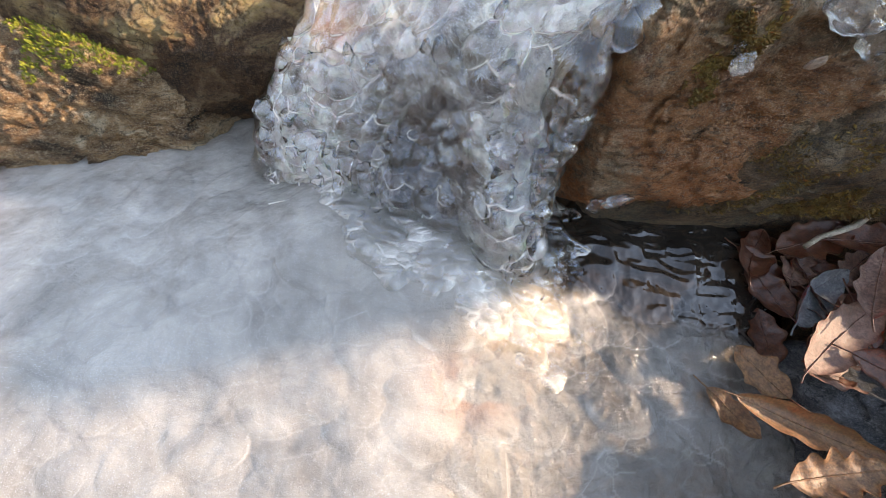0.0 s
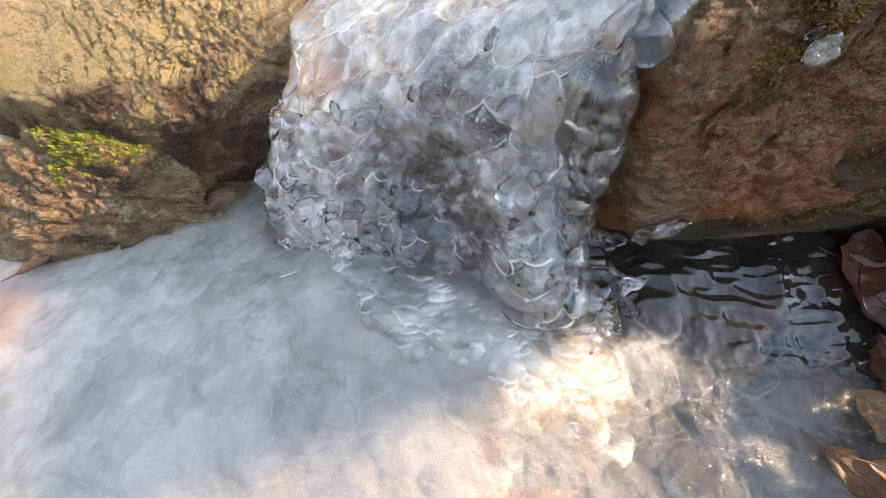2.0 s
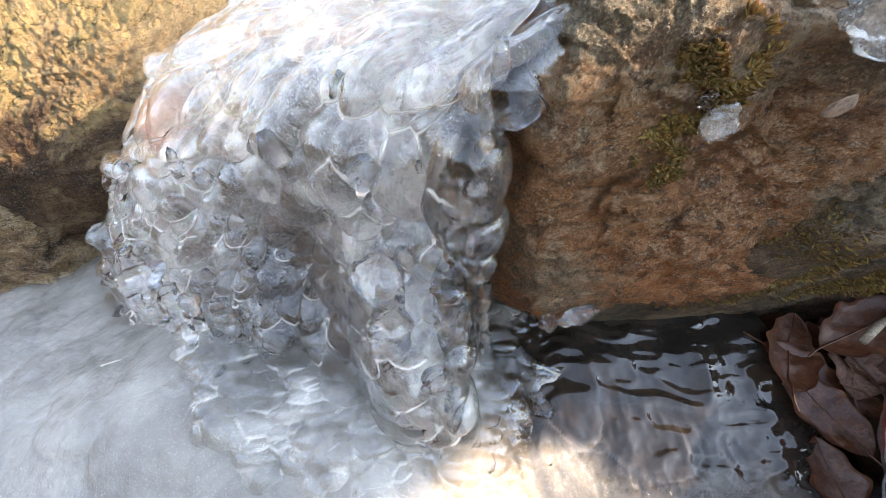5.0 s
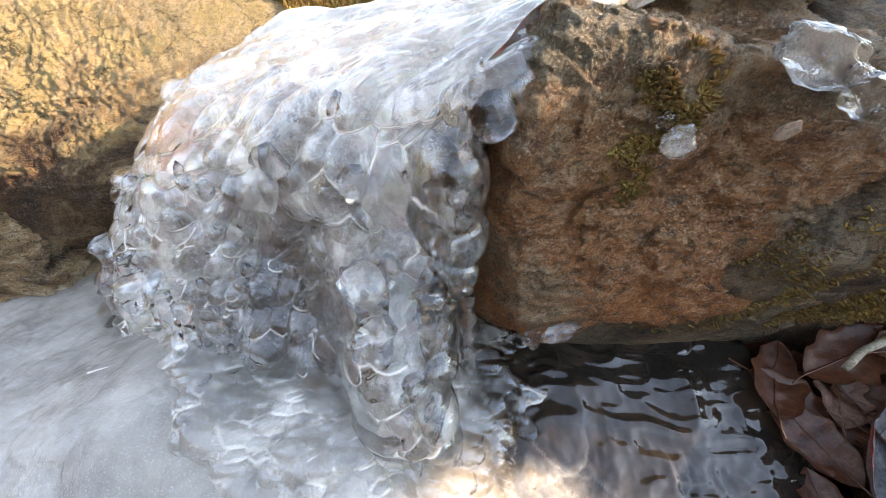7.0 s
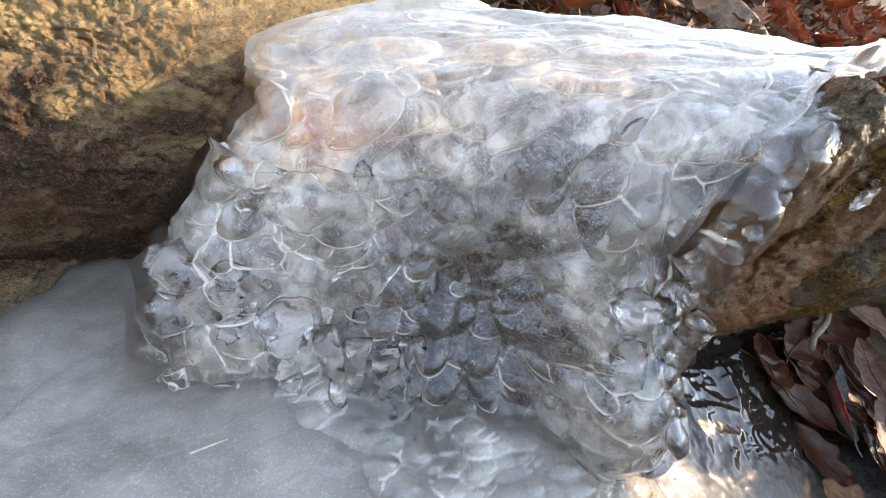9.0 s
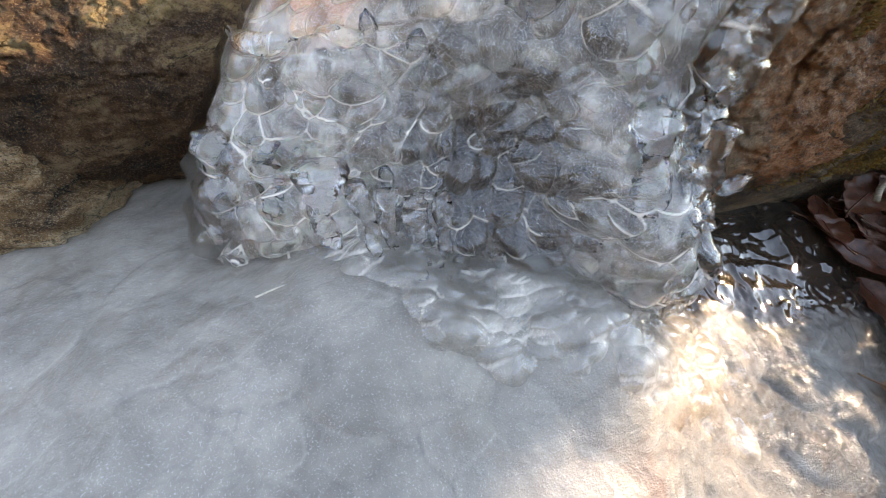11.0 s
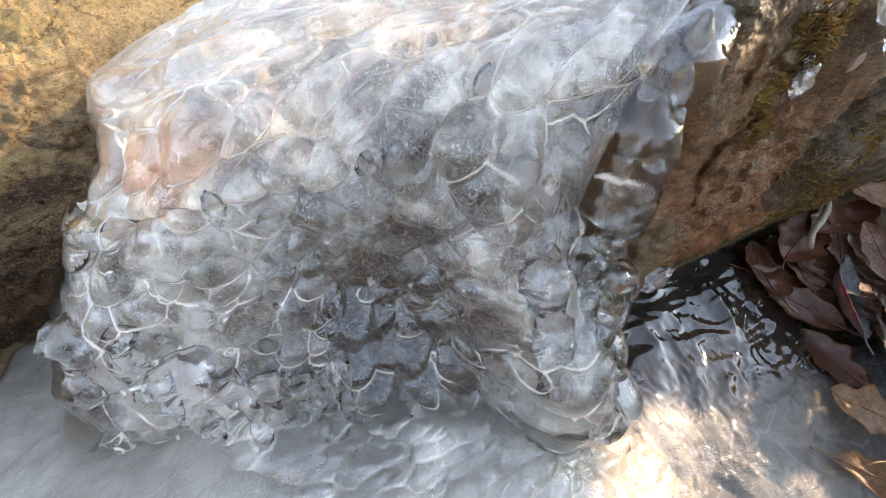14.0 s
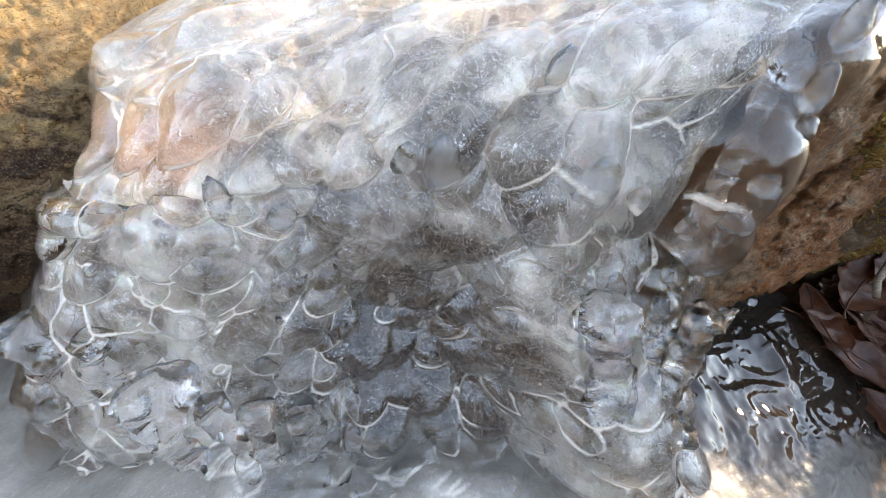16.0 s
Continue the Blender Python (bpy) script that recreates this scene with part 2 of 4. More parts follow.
def pool_material():
    """Frozen pool: white clouded ice that thins to clear wet ice over brown stones."""
    m, nt, bs = mat("pool_ice")
    at = coords(nt)
    cloud, fine, dots = noise_tex(nt, at, 9, 6, 0.6, 1.2), noise_tex(nt, at, 130, 5, 0.65), noise_tex(nt, at, 700, 2, 0.5)
    white = mix(nt, grey(nt, cloud, 0.34, 0.66), (0.3, 0.274, 0.243), (0.5, 0.454, 0.396))
    crack = grey(nt, noise_tex(nt, coords(nt, (1, 1.7, 1)), 15, 8, 0.62, 1.4), 0.485, 0.505, 0, 1)
    crack2 = grey(nt, noise_tex(nt, coords(nt, (1, 1.7, 1)), 15, 8, 0.62, 1.4), 0.505, 0.525, 1, 0)
    line = mix(nt, 1.0, crack, crack2, "MULTIPLY")
    white = mix(nt, mix(nt, 1.0, line, grey(nt, cloud, 0.4, 0.7, 0, 0.5), "MULTIPLY"), white, (0.25, 0.27, 0.28))
    white = mix(nt, grey(nt, dots, 0.58, 0.7, 0, 0.35), white, (0.9, 0.9, 0.9))
    clear = ramp(nt, noise_tex(nt, at, 14, 6, 0.65, 0.5), [(0.3, (0.008, 0.007, 0.006)), (0.5, (0.028, 0.021, 0.016)), (0.64, (0.06, 0.034, 0.02)), (0.8, (0.15, 0.1, 0.065))])
    # brown frosted tone, also darkened to offset the sun on that part
    rust = mix(nt, grey(nt, noise_tex(nt, at, 16, 5, 0.65), 0.5, 0.66, 0, 0.6), (0.21, 0.188, 0.163), (0.26, 0.14, 0.085))
    col = mix(nt, grey(nt, attr(nt, "rust"), 0.0, 1.0), white, rust)
    col = mix(nt, attr(nt, "milk"), clear, col)
    col = mix(nt, grey(nt, attr(nt, "orange"), 0, 1, 0, 0.7), col, (0.4, 0.13, 0.05))
    # rim and seam paint pale glare and dark crease lines round the lobes
    col = mix(nt, grey(nt, attr(nt, "rim"), 0, 1, 0, 0.8), col, (0.88, 0.83, 0.76))
    col = mix(nt, grey(nt, attr(nt, "seam"), 0, 1, 0, 0.4), col, (0.16, 0.165, 0.17))
    nt.links.new(col, bs.inputs["Base Color"])
    nt.links.new(grey(nt, attr(nt, "milk"), 0, 1, 0.03, 0.2), bs.inputs["Roughness"])
    bs.inputs["IOR"].default_value = 1.33
    nt.links.new(grey(nt, attr(nt, "milk"), 0, 0.6, 0, 0.85), bs.inputs["Subsurface Weight"])
    bs.inputs["Subsurface Radius"].default_value = (0.85, 0.95, 1.0)
    bs.inputs["Subsurface Scale"].default_value = 0.07
    bs.inputs["Coat Weight"].default_value = 1.0
    bs.inputs["Coat IOR"].default_value = 1.4
    bs.inputs["Coat Roughness"].default_value = 0.03
    n = bump(nt, bs, (noise_tex(nt, at, 45, 4, 0.6, 0.6), 0.5, 0.007), (fine, 0.7, 0.009), (dots, 0.5, 0.002))
    rough = mix(nt, 1.0, grey(nt, attr(nt, "milk"), 0.0, 0.25, 0.04, 0.7), grey(nt, attr(nt, "rust"), 0.1, 0.7, 0.35, 1.0), "MULTIPLY")
    for b in nt.nodes:
        if b.bl_idname == "ShaderNodeBump":
            nt.links.new(rough, b.inputs["Strength"])
    nt.links.new(n, bs.inputs["Coat Normal"])
    return m


M_POOL = pool_material()


def leaf_material(name, dark, mid, light, gloss=0.55):
    m, nt, bs = mat(name)
    at = coords(nt)
    info = nt.nodes.new("ShaderNodeObjectInfo")
    blot, fine = noise_tex(nt, at, 45, 5, 0.65), noise_tex(nt, at, 260, 5, 0.65)
    col = ramp(nt, blot, [(0.3, dark), (0.5, mid), (0.72, light)])
    col = mix(nt, grey(nt, fine, 0.44, 0.6, 0, 0.75), col, dark)
    col = mix(nt, grey(nt, noise_tex(nt, at, 600, 3, 0.6), 0.56, 0.66, 0, 0.5), col, light)
    col = mix(nt, grey(nt, info.outputs["Random"], 0, 1, 0, 0.25), col, mid)
    nt.links.new(col, bs.inputs["Base Color"])
    bs.inputs["Roughness"].default_value = gloss
    bs.inputs["Subsurface Weight"].default_value = 0.15
    bs.inputs["Subsurface Scale"].default_value = 0.004
    bump(nt, bs, (blot, 0.4, 0.004), (fine, 0.5, 0.001))
    return m


M_LEAF = leaf_material("brown_leaf", (0.07, 0.03, 0.012), (0.22, 0.095, 0.038), (0.36, 0.17, 0.07))
M_LEAF_RED = leaf_material("reddish_leaf", (0.06, 0.024, 0.014), (0.19, 0.085, 0.055), (0.3, 0.17, 0.12), 0.65)
M_LITTER = leaf_material("leaf_scraps", (0.05, 0.024, 0.012), (0.24, 0.11, 0.05), (0.5, 0.32, 0.18), 0.8)
M_LEAF_PALE = leaf_material("pale_leaf", (0.1, 0.055, 0.035), (0.26, 0.16, 0.105), (0.42, 0.31, 0.23), 0.7)
M_LEAF_WET = leaf_material("wet_leaf", (0.025, 0.008, 0.004), (0.1, 0.03, 0.014), (0.2, 0.07, 0.03), 0.38)
M_LEAF_GREY = leaf_material("grey_leaf", (0.06, 0.062, 0.065), (0.15, 0.15, 0.15), (0.27, 0.27, 0.26), 0.7)


def moss_material():
    m, nt, bs = mat("moss")
    at = coords(nt)
    col = ramp(nt, noise_tex(nt, at, 90, 4), [(0.3, (0.03, 0.045, 0.008)), (0.5, (0.17, 0.19, 0.02)), (0.7, (0.4, 0.36, 0.05))])
    nt.links.new(col, bs.inputs["Base Color"])
    bs.inputs["Roughness"].default_value = 0.9
    return m


M_MOSS = moss_material()
M_MOSS_GOLD = leaf_material("golden_moss", (0.05, 0.03, 0.008), (0.2, 0.12, 0.03), (0.4, 0.26, 0.07), 0.9)
M_TWIG = leaf_material("grey_twig", (0.12, 0.09, 0.06), (0.32, 0.25, 0.18), (0.5, 0.42, 0.32), 0.8)
M_STRAW = leaf_material("white_straw", (0.5, 0.45, 0.36), (0.75, 0.7, 0.6), (0.85, 0.82, 0.75), 0.6)
M_EARTH = leaf_material("brown_earth", (0.02, 0.013, 0.009), (0.06, 0.036, 0.02), (0.13, 0.08, 0.045), 0.95)


# ---- builders ----
def mesh_of(name, verts, faces, material, soft=True, **floats):
    me = bpy.data.meshes.new(name)
    me.from_pydata(np.asarray(verts).tolist(), [], np.asarray(faces).tolist() if not isinstance(faces, list) else faces)
    me.materials.append(material)
    if soft:
        me.polygons.foreach_set("use_smooth", [True] * len(me.polygons))
    for key, values in floats.items():
        me.attributes.new(key, "FLOAT", "POINT").data.foreach_set("value", np.asarray(values, dtype=np.float32))
    me.update()
    return me


def grid_faces(rows, cols):
    i = np.arange(rows * cols).reshape(rows, cols)
    return np.stack([i[:-1, :-1], i[:-1, 1:], i[1:, 1:], i[1:, :-1]], -1).reshape(-1, 4)


def thing(name, me, label, category, group="", kind=""):
    return tagged(new(name, me), label, category, group, kind)


def part(name, me, parent, label=""):
    ob = new(name, me)
    ob.parent = parent
    return tagged(ob, label)


def normals_of(p):
    """Normals of a grid of points (rows, cols, 3)."""
    du, dv = np.gradient(p, axis=1), np.gradient(p, axis=0)
    n = np.cross(du, dv)
    return n / np.maximum(np.linalg.norm(n, axis=2, keepdims=True), 1e-12)


SPHERES = {}


def sphere(level):
    if level not in SPHERES:
        bm = bmesh.new()
        bmesh.ops.create_icosphere(bm, subdivisions=level, radius=1)
        SPHERES[level] = (np.array([v.co[:] for v in bm.verts]), np.array([[v.index for v in f.verts] for f in bm.faces]))
        bm.free()
    v, f = SPHERES[level]
    return v / np.linalg.norm(v, axis=1, keepdims=True), f


def chips(p, scale, seed, stretch=(1.0, 1.0, 1.0)):
    """Broken facets: each cell round a scattered seed is a small tilted plane."""
    q = p * scale * np.array(stretch)
    base = np.floor(q).astype(np.int64)
    best, out = np.full(len(q), 1e9), np.zeros(len(q))
    for dx in (-1, 0, 1):
        for dy in (-1, 0, 1):
            for dz in (-1, 0, 1):
                c = base + np.array([dx, dy, dz])
                h = np.stack([hash3(c[:, 0], c[:, 1], c[:, 2], seed + k) for k in range(6)], 1)
                off = q - (c + 0.1 + 0.8 * h[:, :3])
                d = (off * off).sum(1)
                near = d < best
                best = np.where(near, d, best)
                out = np.where(near, (off * (h[:, 3:] - 0.5) * 2).sum(1) + 0.8 * (h[:, 5] - 0.5), out)
    return out


SURFACE = {}


def boulder(name, middle, planes, material, label, level=6, soft=14.0, relief=((6, 0.02), (22, 0.007), (70, 0.0022)), seed=1, strata=None, category="rock", broken=((14, 0.013), (38, 0.006), (90, 0.0028)), pits=()):
    """A boulder hewn by planes (normal, a point of the plane), with its edges rounded and its faces roughened."""
    d, faces = sphere(level)
    middle = np.array(middle, float)
    inv = np.zeros(len(d))
    for n, p in planes:
        n = np.array(n, float) / np.linalg.norm(n)
        far = (np.array(p) - middle) @ n
        inv += np.maximum(d @ n / far, 0) ** soft
    r = inv ** (-1 / soft)
    p = middle + d * r[:, None]
    out = np.zeros(len(p))
    for scale, height in relief:
        out += height * fbm(p * scale, 3, seed + int(scale))
    bent = p + 0.012 * np.stack([vnoise(p * 25, seed + 31), vnoise(p * 25, seed + 32), vnoise(p * 25, seed + 33)], 1)
    for scale, height in broken:
        out += height * chips(bent, scale, seed + int(scale), (0.8, 1.0, 1.6))
    if strata:
        way, scale, height = strata
        way = np.array(way, float) / np.linalg.norm(way)
        across = p @ way
        wave = fbm(p * 5, 2, seed + 5) * 0.35
        step = np.abs(((across * scale + wave) % 1.0) - 0.5) * 2
        out += height * (smooth(0.05, 0.4, step) - 0.7) * (0.5 + 0.5 * vnoise(p * 9, seed + 9))
    for place, wide, deep in pits:
        out -= deep * np.exp(-((p - np.array(place)) ** 2).sum(1) / wide ** 2)
    p = p + d * out[:, None]
    ob = thing(name, mesh_of(name, p, faces, material), label, category)
    turned = np.zeros(len(p) * 3)
    ob.data.vertex_normals.foreach_get("vector", turned)
    SURFACE[name] = (p, turned.reshape(-1, 3))
    return ob


# ---- ground ----
def ground_height(x, y):
    """The stream bed, the bank behind the fall, the banks at the sides and added unseen rises."""
    z = -0.06 + 0.45 * smooth(0.75, 0.97, y) + 0.42 * np.clip(y - 0.95, 0, 2.5) + 0.05 * np.maximum(y - 3.4, 0) * (y < 60)
    # unseen rises at the left and behind the eye, added to block low sky
    side = smooth(0.75, 1.6, x) * 0.14 + smooth(1.1, 2.0, -x) * 0.4 + 0.5 * np.clip(-x - 1.6, 0, 3.5) + 0.5 * np.clip(-y - 1.0, 0, 4.5)
    return z + side * (1 - smooth(0.75, 1.0, y))


gx = np.concatenate([-np.geomspace(600, 1.6, 30), np.linspace(-1.5, 2.2, 110), np.geomspace(2.3, 600, 30)])
gy = np.concatenate([-np.geomspace(600, 0.9, 30), np.linspace(-0.8, 2.6, 110), np.geomspace(2.7, 600, 30)])
X, Y = np.meshgrid(gx, gy)
flat = np.stack([X.ravel(), Y.ravel(), np.zeros(X.size)], 1)
Zg = ground_height(X.ravel(), Y.ravel()) + 0.02 * fbm(flat * 6, 4, 3)
thing("ground", mesh_of("ground", np.stack([X.ravel(), Y.ravel(), Zg], 1), grid_faces(*X.shape), M_EARTH), "brown earth bank under fallen leaves", "ground", kind="structure")


# ---- frozen pool ----
def pool_height(x, y):
    left = 0.112 + 0.03 * (y - 0.3)
    right = 0.09 + np.where(y < 0.37, 0.36, 0.06) * (y - 0.37) - 0.05 * (x - 0.37)
    w = smooth(-0.1, 0.22, x)
    z = left * (1 - w) + right * w
    z = z + 0.058 * np.exp(-((x + 0.13) / np.where(x < -0.13, 0.19, 0.085)) ** 2 - ((y - 0.385) / 0.125) ** 2)
    z = z + 0.045 * np.exp(-((x - 0.07) / 0.09) ** 2 - ((y - 0.29) / 0.09) ** 2)
    return z - 0.25 * np.maximum(0.17 - y, 0) * (1 - w) - 0.12 * np.maximum(-0.5 - x, 0) * 0.2


def tongues(u, s, list_of, out, owner=None):
    """Raises overlapping tongue-shaped lobes on a sheet with coordinates u (across) and s (down): rows of cu, cs, half width, half length, height."""
    uu, ss = u[0], s[:, 0]
    for k, (cu, cs, w, h, a, lean) in enumerate(list_of):
        i0, i1 = np.searchsorted(ss, (cs - h, cs + h))
        j0, j1 = np.searchsorted(uu, (cu - 1.3 * w, cu + 1.3 * w))
        if i1 - i0 < 2 or j1 - j0 < 2:
            continue
        v = (s[i0:i1, j0:j1] - cs) / h
        q = (u[i0:i1, j0:j1] - cu - lean * (v + 1) * h) / (w * (0.75 + 0.25 * np.clip(v + 0.6, -1, 1)))
        f = a * np.sqrt(np.clip(1 - q * q - v * v, 0, 1)) ** 0.7 * (0.2 + 0.8 * smooth(-1, 0.7, v))
        if owner is not None:
            owner[i0:i1, j0:j1] = np.where(f > out[i0:i1, j0:j1], k, owner[i0:i1, j0:j1])
        out[i0:i1, j0:j1] = np.maximum(out[i0:i1, j0:j1], f)
    return out


def borders(owner, wide, sides=0.8):
    """The lines between neighbouring lobes, 0 to 1, softened over some cells."""
    line = np.zeros(owner.shape)
    line[:-1] = np.maximum(line[:-1], owner[:-1] != owner[1:])
    line[:, :-1] = np.maximum(line[:, :-1], sides * (owner[:, :-1] != owner[:, 1:]))
    for turn in range(wide):
        pad = np.pad(line, 1, mode="edge")
        line = np.maximum(line, 0.62 * np.maximum.reduce([pad[:-2, 1:-1], pad[2:, 1:-1], pad[1:-1, :-2], pad[1:-1, 2:]]))
    return line


rnd = random.Random(5)
px = np.concatenate([np.linspace(-1.15, -0.63, 50), np.linspace(-0.62, 0.7, 560), np.linspace(0.71, 0.86, 12)])
py = np.concatenate([np.linspace(-0.32, -0.13, 24), np.linspace(-0.12, 0.56, 300), np.linspace(0.565, 0.78, 40)])
PX, PY = np.meshgrid(px, py)
SY = 1.0 - PY[::-1]                      # runs down the stream
xy = np.stack([PX.ravel(), PY.ravel(), np.zeros(PX.size)], 1)
lobes = []
for k in range(2000):
    x, y = (rnd.uniform(-0.75, 0.56), rnd.uniform(-0.1, 0.5)) if k < 1500 else (rnd.uniform(-0.05, 0.48), rnd.uniform(-0.05, 0.32))
    dense = math.exp(-((x - 0.15) / 0.27) ** 2 - ((y - 0.24) / 0.2) ** 2)
    if rnd.random() > dense + 0.3:
        continue
    w = rnd.uniform(0.01, 0.03) if rnd.random() < dense else rnd.uniform(0.025, 0.06)
    lobes.append((x, 1.0 - y, w, w * rnd.uniform(0.7, 1.2), w * rnd.uniform(0.1, 0.24) * (0.35 + 1.3 * dense) * (1 + 0.35 * smooth(-0.12, 0.05, x) * smooth(0.36, 0.28, y)), rnd.uniform(-0.2, 0.5)))
powner = np.full(PX.shape, -1)
scallop = tongues(PX, SY, lobes, np.zeros(PX.shape), powner)[::-1].ravel()
pline = borders(powner, 0)[::-1].ravel()
sl = np.gradient(scallop.reshape(PX.shape), py, px)
steep = np.hypot(*sl).ravel()
seam = 0.45 * pline * smooth(0.4, -0.5, vnoise(xy * 22, 46)) + 0.5 * np.clip(smooth(0.0006, 0.0, scallop) * smooth(0.03, 0.25, np.roll(steep.reshape(PX.shape), -1, 0).ravel() + steep) * 0.8, 0, 1)
rim = smooth(0.22, 0.6, steep) * (0.5 + 0.5 * vnoise(xy * 30, 45)) * (0.1 + 0.5 * np.exp(-((xy[:, 0] - 0.1) / 0.2) ** 2)) + 0.14 * pline * smooth(-0.3, 0.6, vnoise(xy * 22, 46))
near_fall = np.exp(-((xy[:, 0] - 0.1) / 0.4) ** 2)
warp = xy + 0.02 * np.stack([vnoise(xy * 14, 1), vnoise(xy * 14, 2), 0 * xy[:, 0]], 1)
swell = 0.006 * fbm(xy * 7, 3, 11) + 0.0012 * fbm(xy * 40, 3, 12)
water = smooth(0.16, 0.23, xy[:, 0] + 0.02 * fbm(xy * 12, 3, 6)) * smooth(0.25, 0.33, xy[:, 1] + 0.03 * fbm(xy * 12, 3, 4) + 0.15 * np.maximum(xy[:, 0] - 0.3, 0))
ripple = 0.0046 * (1 - 2 * np.abs(vnoise(warp * np.array([15, 44, 1]), 21))) * (0.6 + 0.5 * vnoise(xy * 14, 22)) + 0.0015 * (1 - 2 * np.abs(vnoise(warp * np.array([34, 75, 1]) + 5, 24))) + 0.0002 * fbm(xy * np.array([110, 150, 1]), 2, 23)
wet = smooth(-0.06, 0.1, xy[:, 0] + 0.05 * fbm(xy * 9, 3, 41)) * smooth(0.4, 0.3, xy[:, 1])
wrinkle = wet * (0.0034 * (0.5 - np.abs(vnoise(warp * np.array([38, 52, 1]), 25))) + 0.0018 * (0.5 - np.abs(vnoise(warp * np.array([85, 100, 1]) + 3, 26))) + 0.0007 * vnoise(warp * 190, 27))
steps = np.abs(vnoise(warp * np.array([7, 11, 1]), 31)) * 0.004 * (1 - near_fall * 0.5)
PZ = pool_height(xy[:, 0], xy[:, 1]) + swell * (1 - 0.8 * water) + scallop * (1 - 0.95 * water) + ripple * water + wrinkle * (1 - 0.7 * water) - steps * (1 - water) - 0.07 * smooth(0.53, 0.6, xy[:, 0])
clearness = np.clip(smooth(0.12, 0.32, xy[:, 0] + 0.06 * fbm(xy * 9, 3, 41)) * 0.7 + 0.25 * smooth(0.3, 0.38, xy[:, 1]) * np.exp(-((xy[:, 0] + 0.01) / 0.13) ** 2) + water, 0, 1)
# the last milk term whitens the curtain's foot in place of sunlight through ice
milk = np.clip(np.maximum(1 - clearness, 0.5 * smooth(0.27, 0.2, xy[:, 1])) + 0.22 * fbm(xy * 16, 4, 43, 0.65) + 0.4 * np.exp(-((xy[:, 0] - 0.06) / 0.1) ** 2 - ((xy[:, 1] - 0.3) / 0.08) ** 2), 0.0, 1) * (1 - water)
rust = np.clip(smooth(-0.05, 0.08, xy[:, 0]) * smooth(0.3, 0.2, xy[:, 1]) * 0.6 + 0.2 * fbm(xy * 8, 3, 44), 0, 1)
orange = np.exp(-((xy[:, 0] + 0.82) / 0.07) ** 2 - ((xy[:, 1] - 0.42) / 0.12) ** 2) * (0.8 + 0.4 * fbm(xy * 14, 3, 47)) + 0.7 * np.exp(-((xy[:, 0] - 0.06) / 0.05) ** 2 - ((xy[:, 1] - 0.15) / 0.04) ** 2) * smooth(-0.2, 0.5, fbm(xy * 26, 3, 48))
thing("pool_ice", mesh_of("pool_ice", np.stack([xy[:, 0], xy[:, 1], PZ], 1), grid_faces(*PX.shape), M_POOL, milk=milk, rust=rust, rim=np.clip(rim * (1 - water), 0, 1), orange=np.clip(orange, 0, 1), seam=np.clip(seam, 0, 1) * (1 - 0.6 * water)), "white clouded ice of the frozen pool, clear and wet at one side", "ice", kind="structure")


# ---- rocks ----
boulder("right_boulder", (0.4, 0.49, 0.33), [
    ((0.02, -0.99, 0.0), (0.3, 0.382, 0.34)), ((0.5, -0.85, 0.1), (0.54, 0.385, 0.3)), ((-0.97, 0.1, 0.16), (0.212, 0.42, 0.33)), ((0.2, -0.06, 0.97), (0.25, 0.41, 0.474)),
    ((0.03, -0.5, -0.86), (0.3, 0.385, 0.185)), ((0, 0, -1), (0.3, 0.4, 0.02)), ((1, 0, 0.2), (1.15, 0.5, 0.3)), ((0, 1, 0.1), (0.5, 0.95, 0.3)),
    ((-0.3, 0.6, 0.74), (0.33, 0.5, 0.475)), ((-0.8, -0.55, -0.12), (0.206, 0.41, 0.3))],
    M_ROCK_R, "brown ochre boulder with green lichen beside the icefall", 8, 22, ((5, 0.009), (18, 0.005), (60, 0.0028), (170, 0.0018)), 11, ((-0.55, 0.1, 0.83), 11, 0.006), "rock", ((14, 0.007), (38, 0.004), (90, 0.002)), (((0.274, 0.38, 0.317), 0.006, 0.012), ((0.44, 0.385, 0.372), 0.009, 0.012), ((0.335, 0.382, 0.3), 0.008, 0.006), ((0.32, 0.382, 0.345), 0.006, 0.007)))
boulder("lower_boulder", (0.6, 0.47, 0.17), [
    ((-0.05, -0.95, -0.3), (0.42, 0.38, 0.22)), ((0.1, -0.95, 0.3), (0.6, 0.372, 0.3)), ((-0.7, -0.2, 0.68), (0.4, 0.385, 0.222)), ((-0.1, -0.3, 0.95), (0.6, 0.38, 0.37)),
    ((0, 0, -1), (0.5, 0.5, 0.03)), ((1, 0, 0.1), (0.95, 0.5, 0.2)), ((0, 1, 0), (0.6, 0.6, 0.2))],
    M_ROCK_D, "dark mossy boulder under the ochre boulder", 7, 18, ((7, 0.006), (24, 0.004), (80, 0.003)), 12, None, "rock", ((14, 0.005), (38, 0.004)))
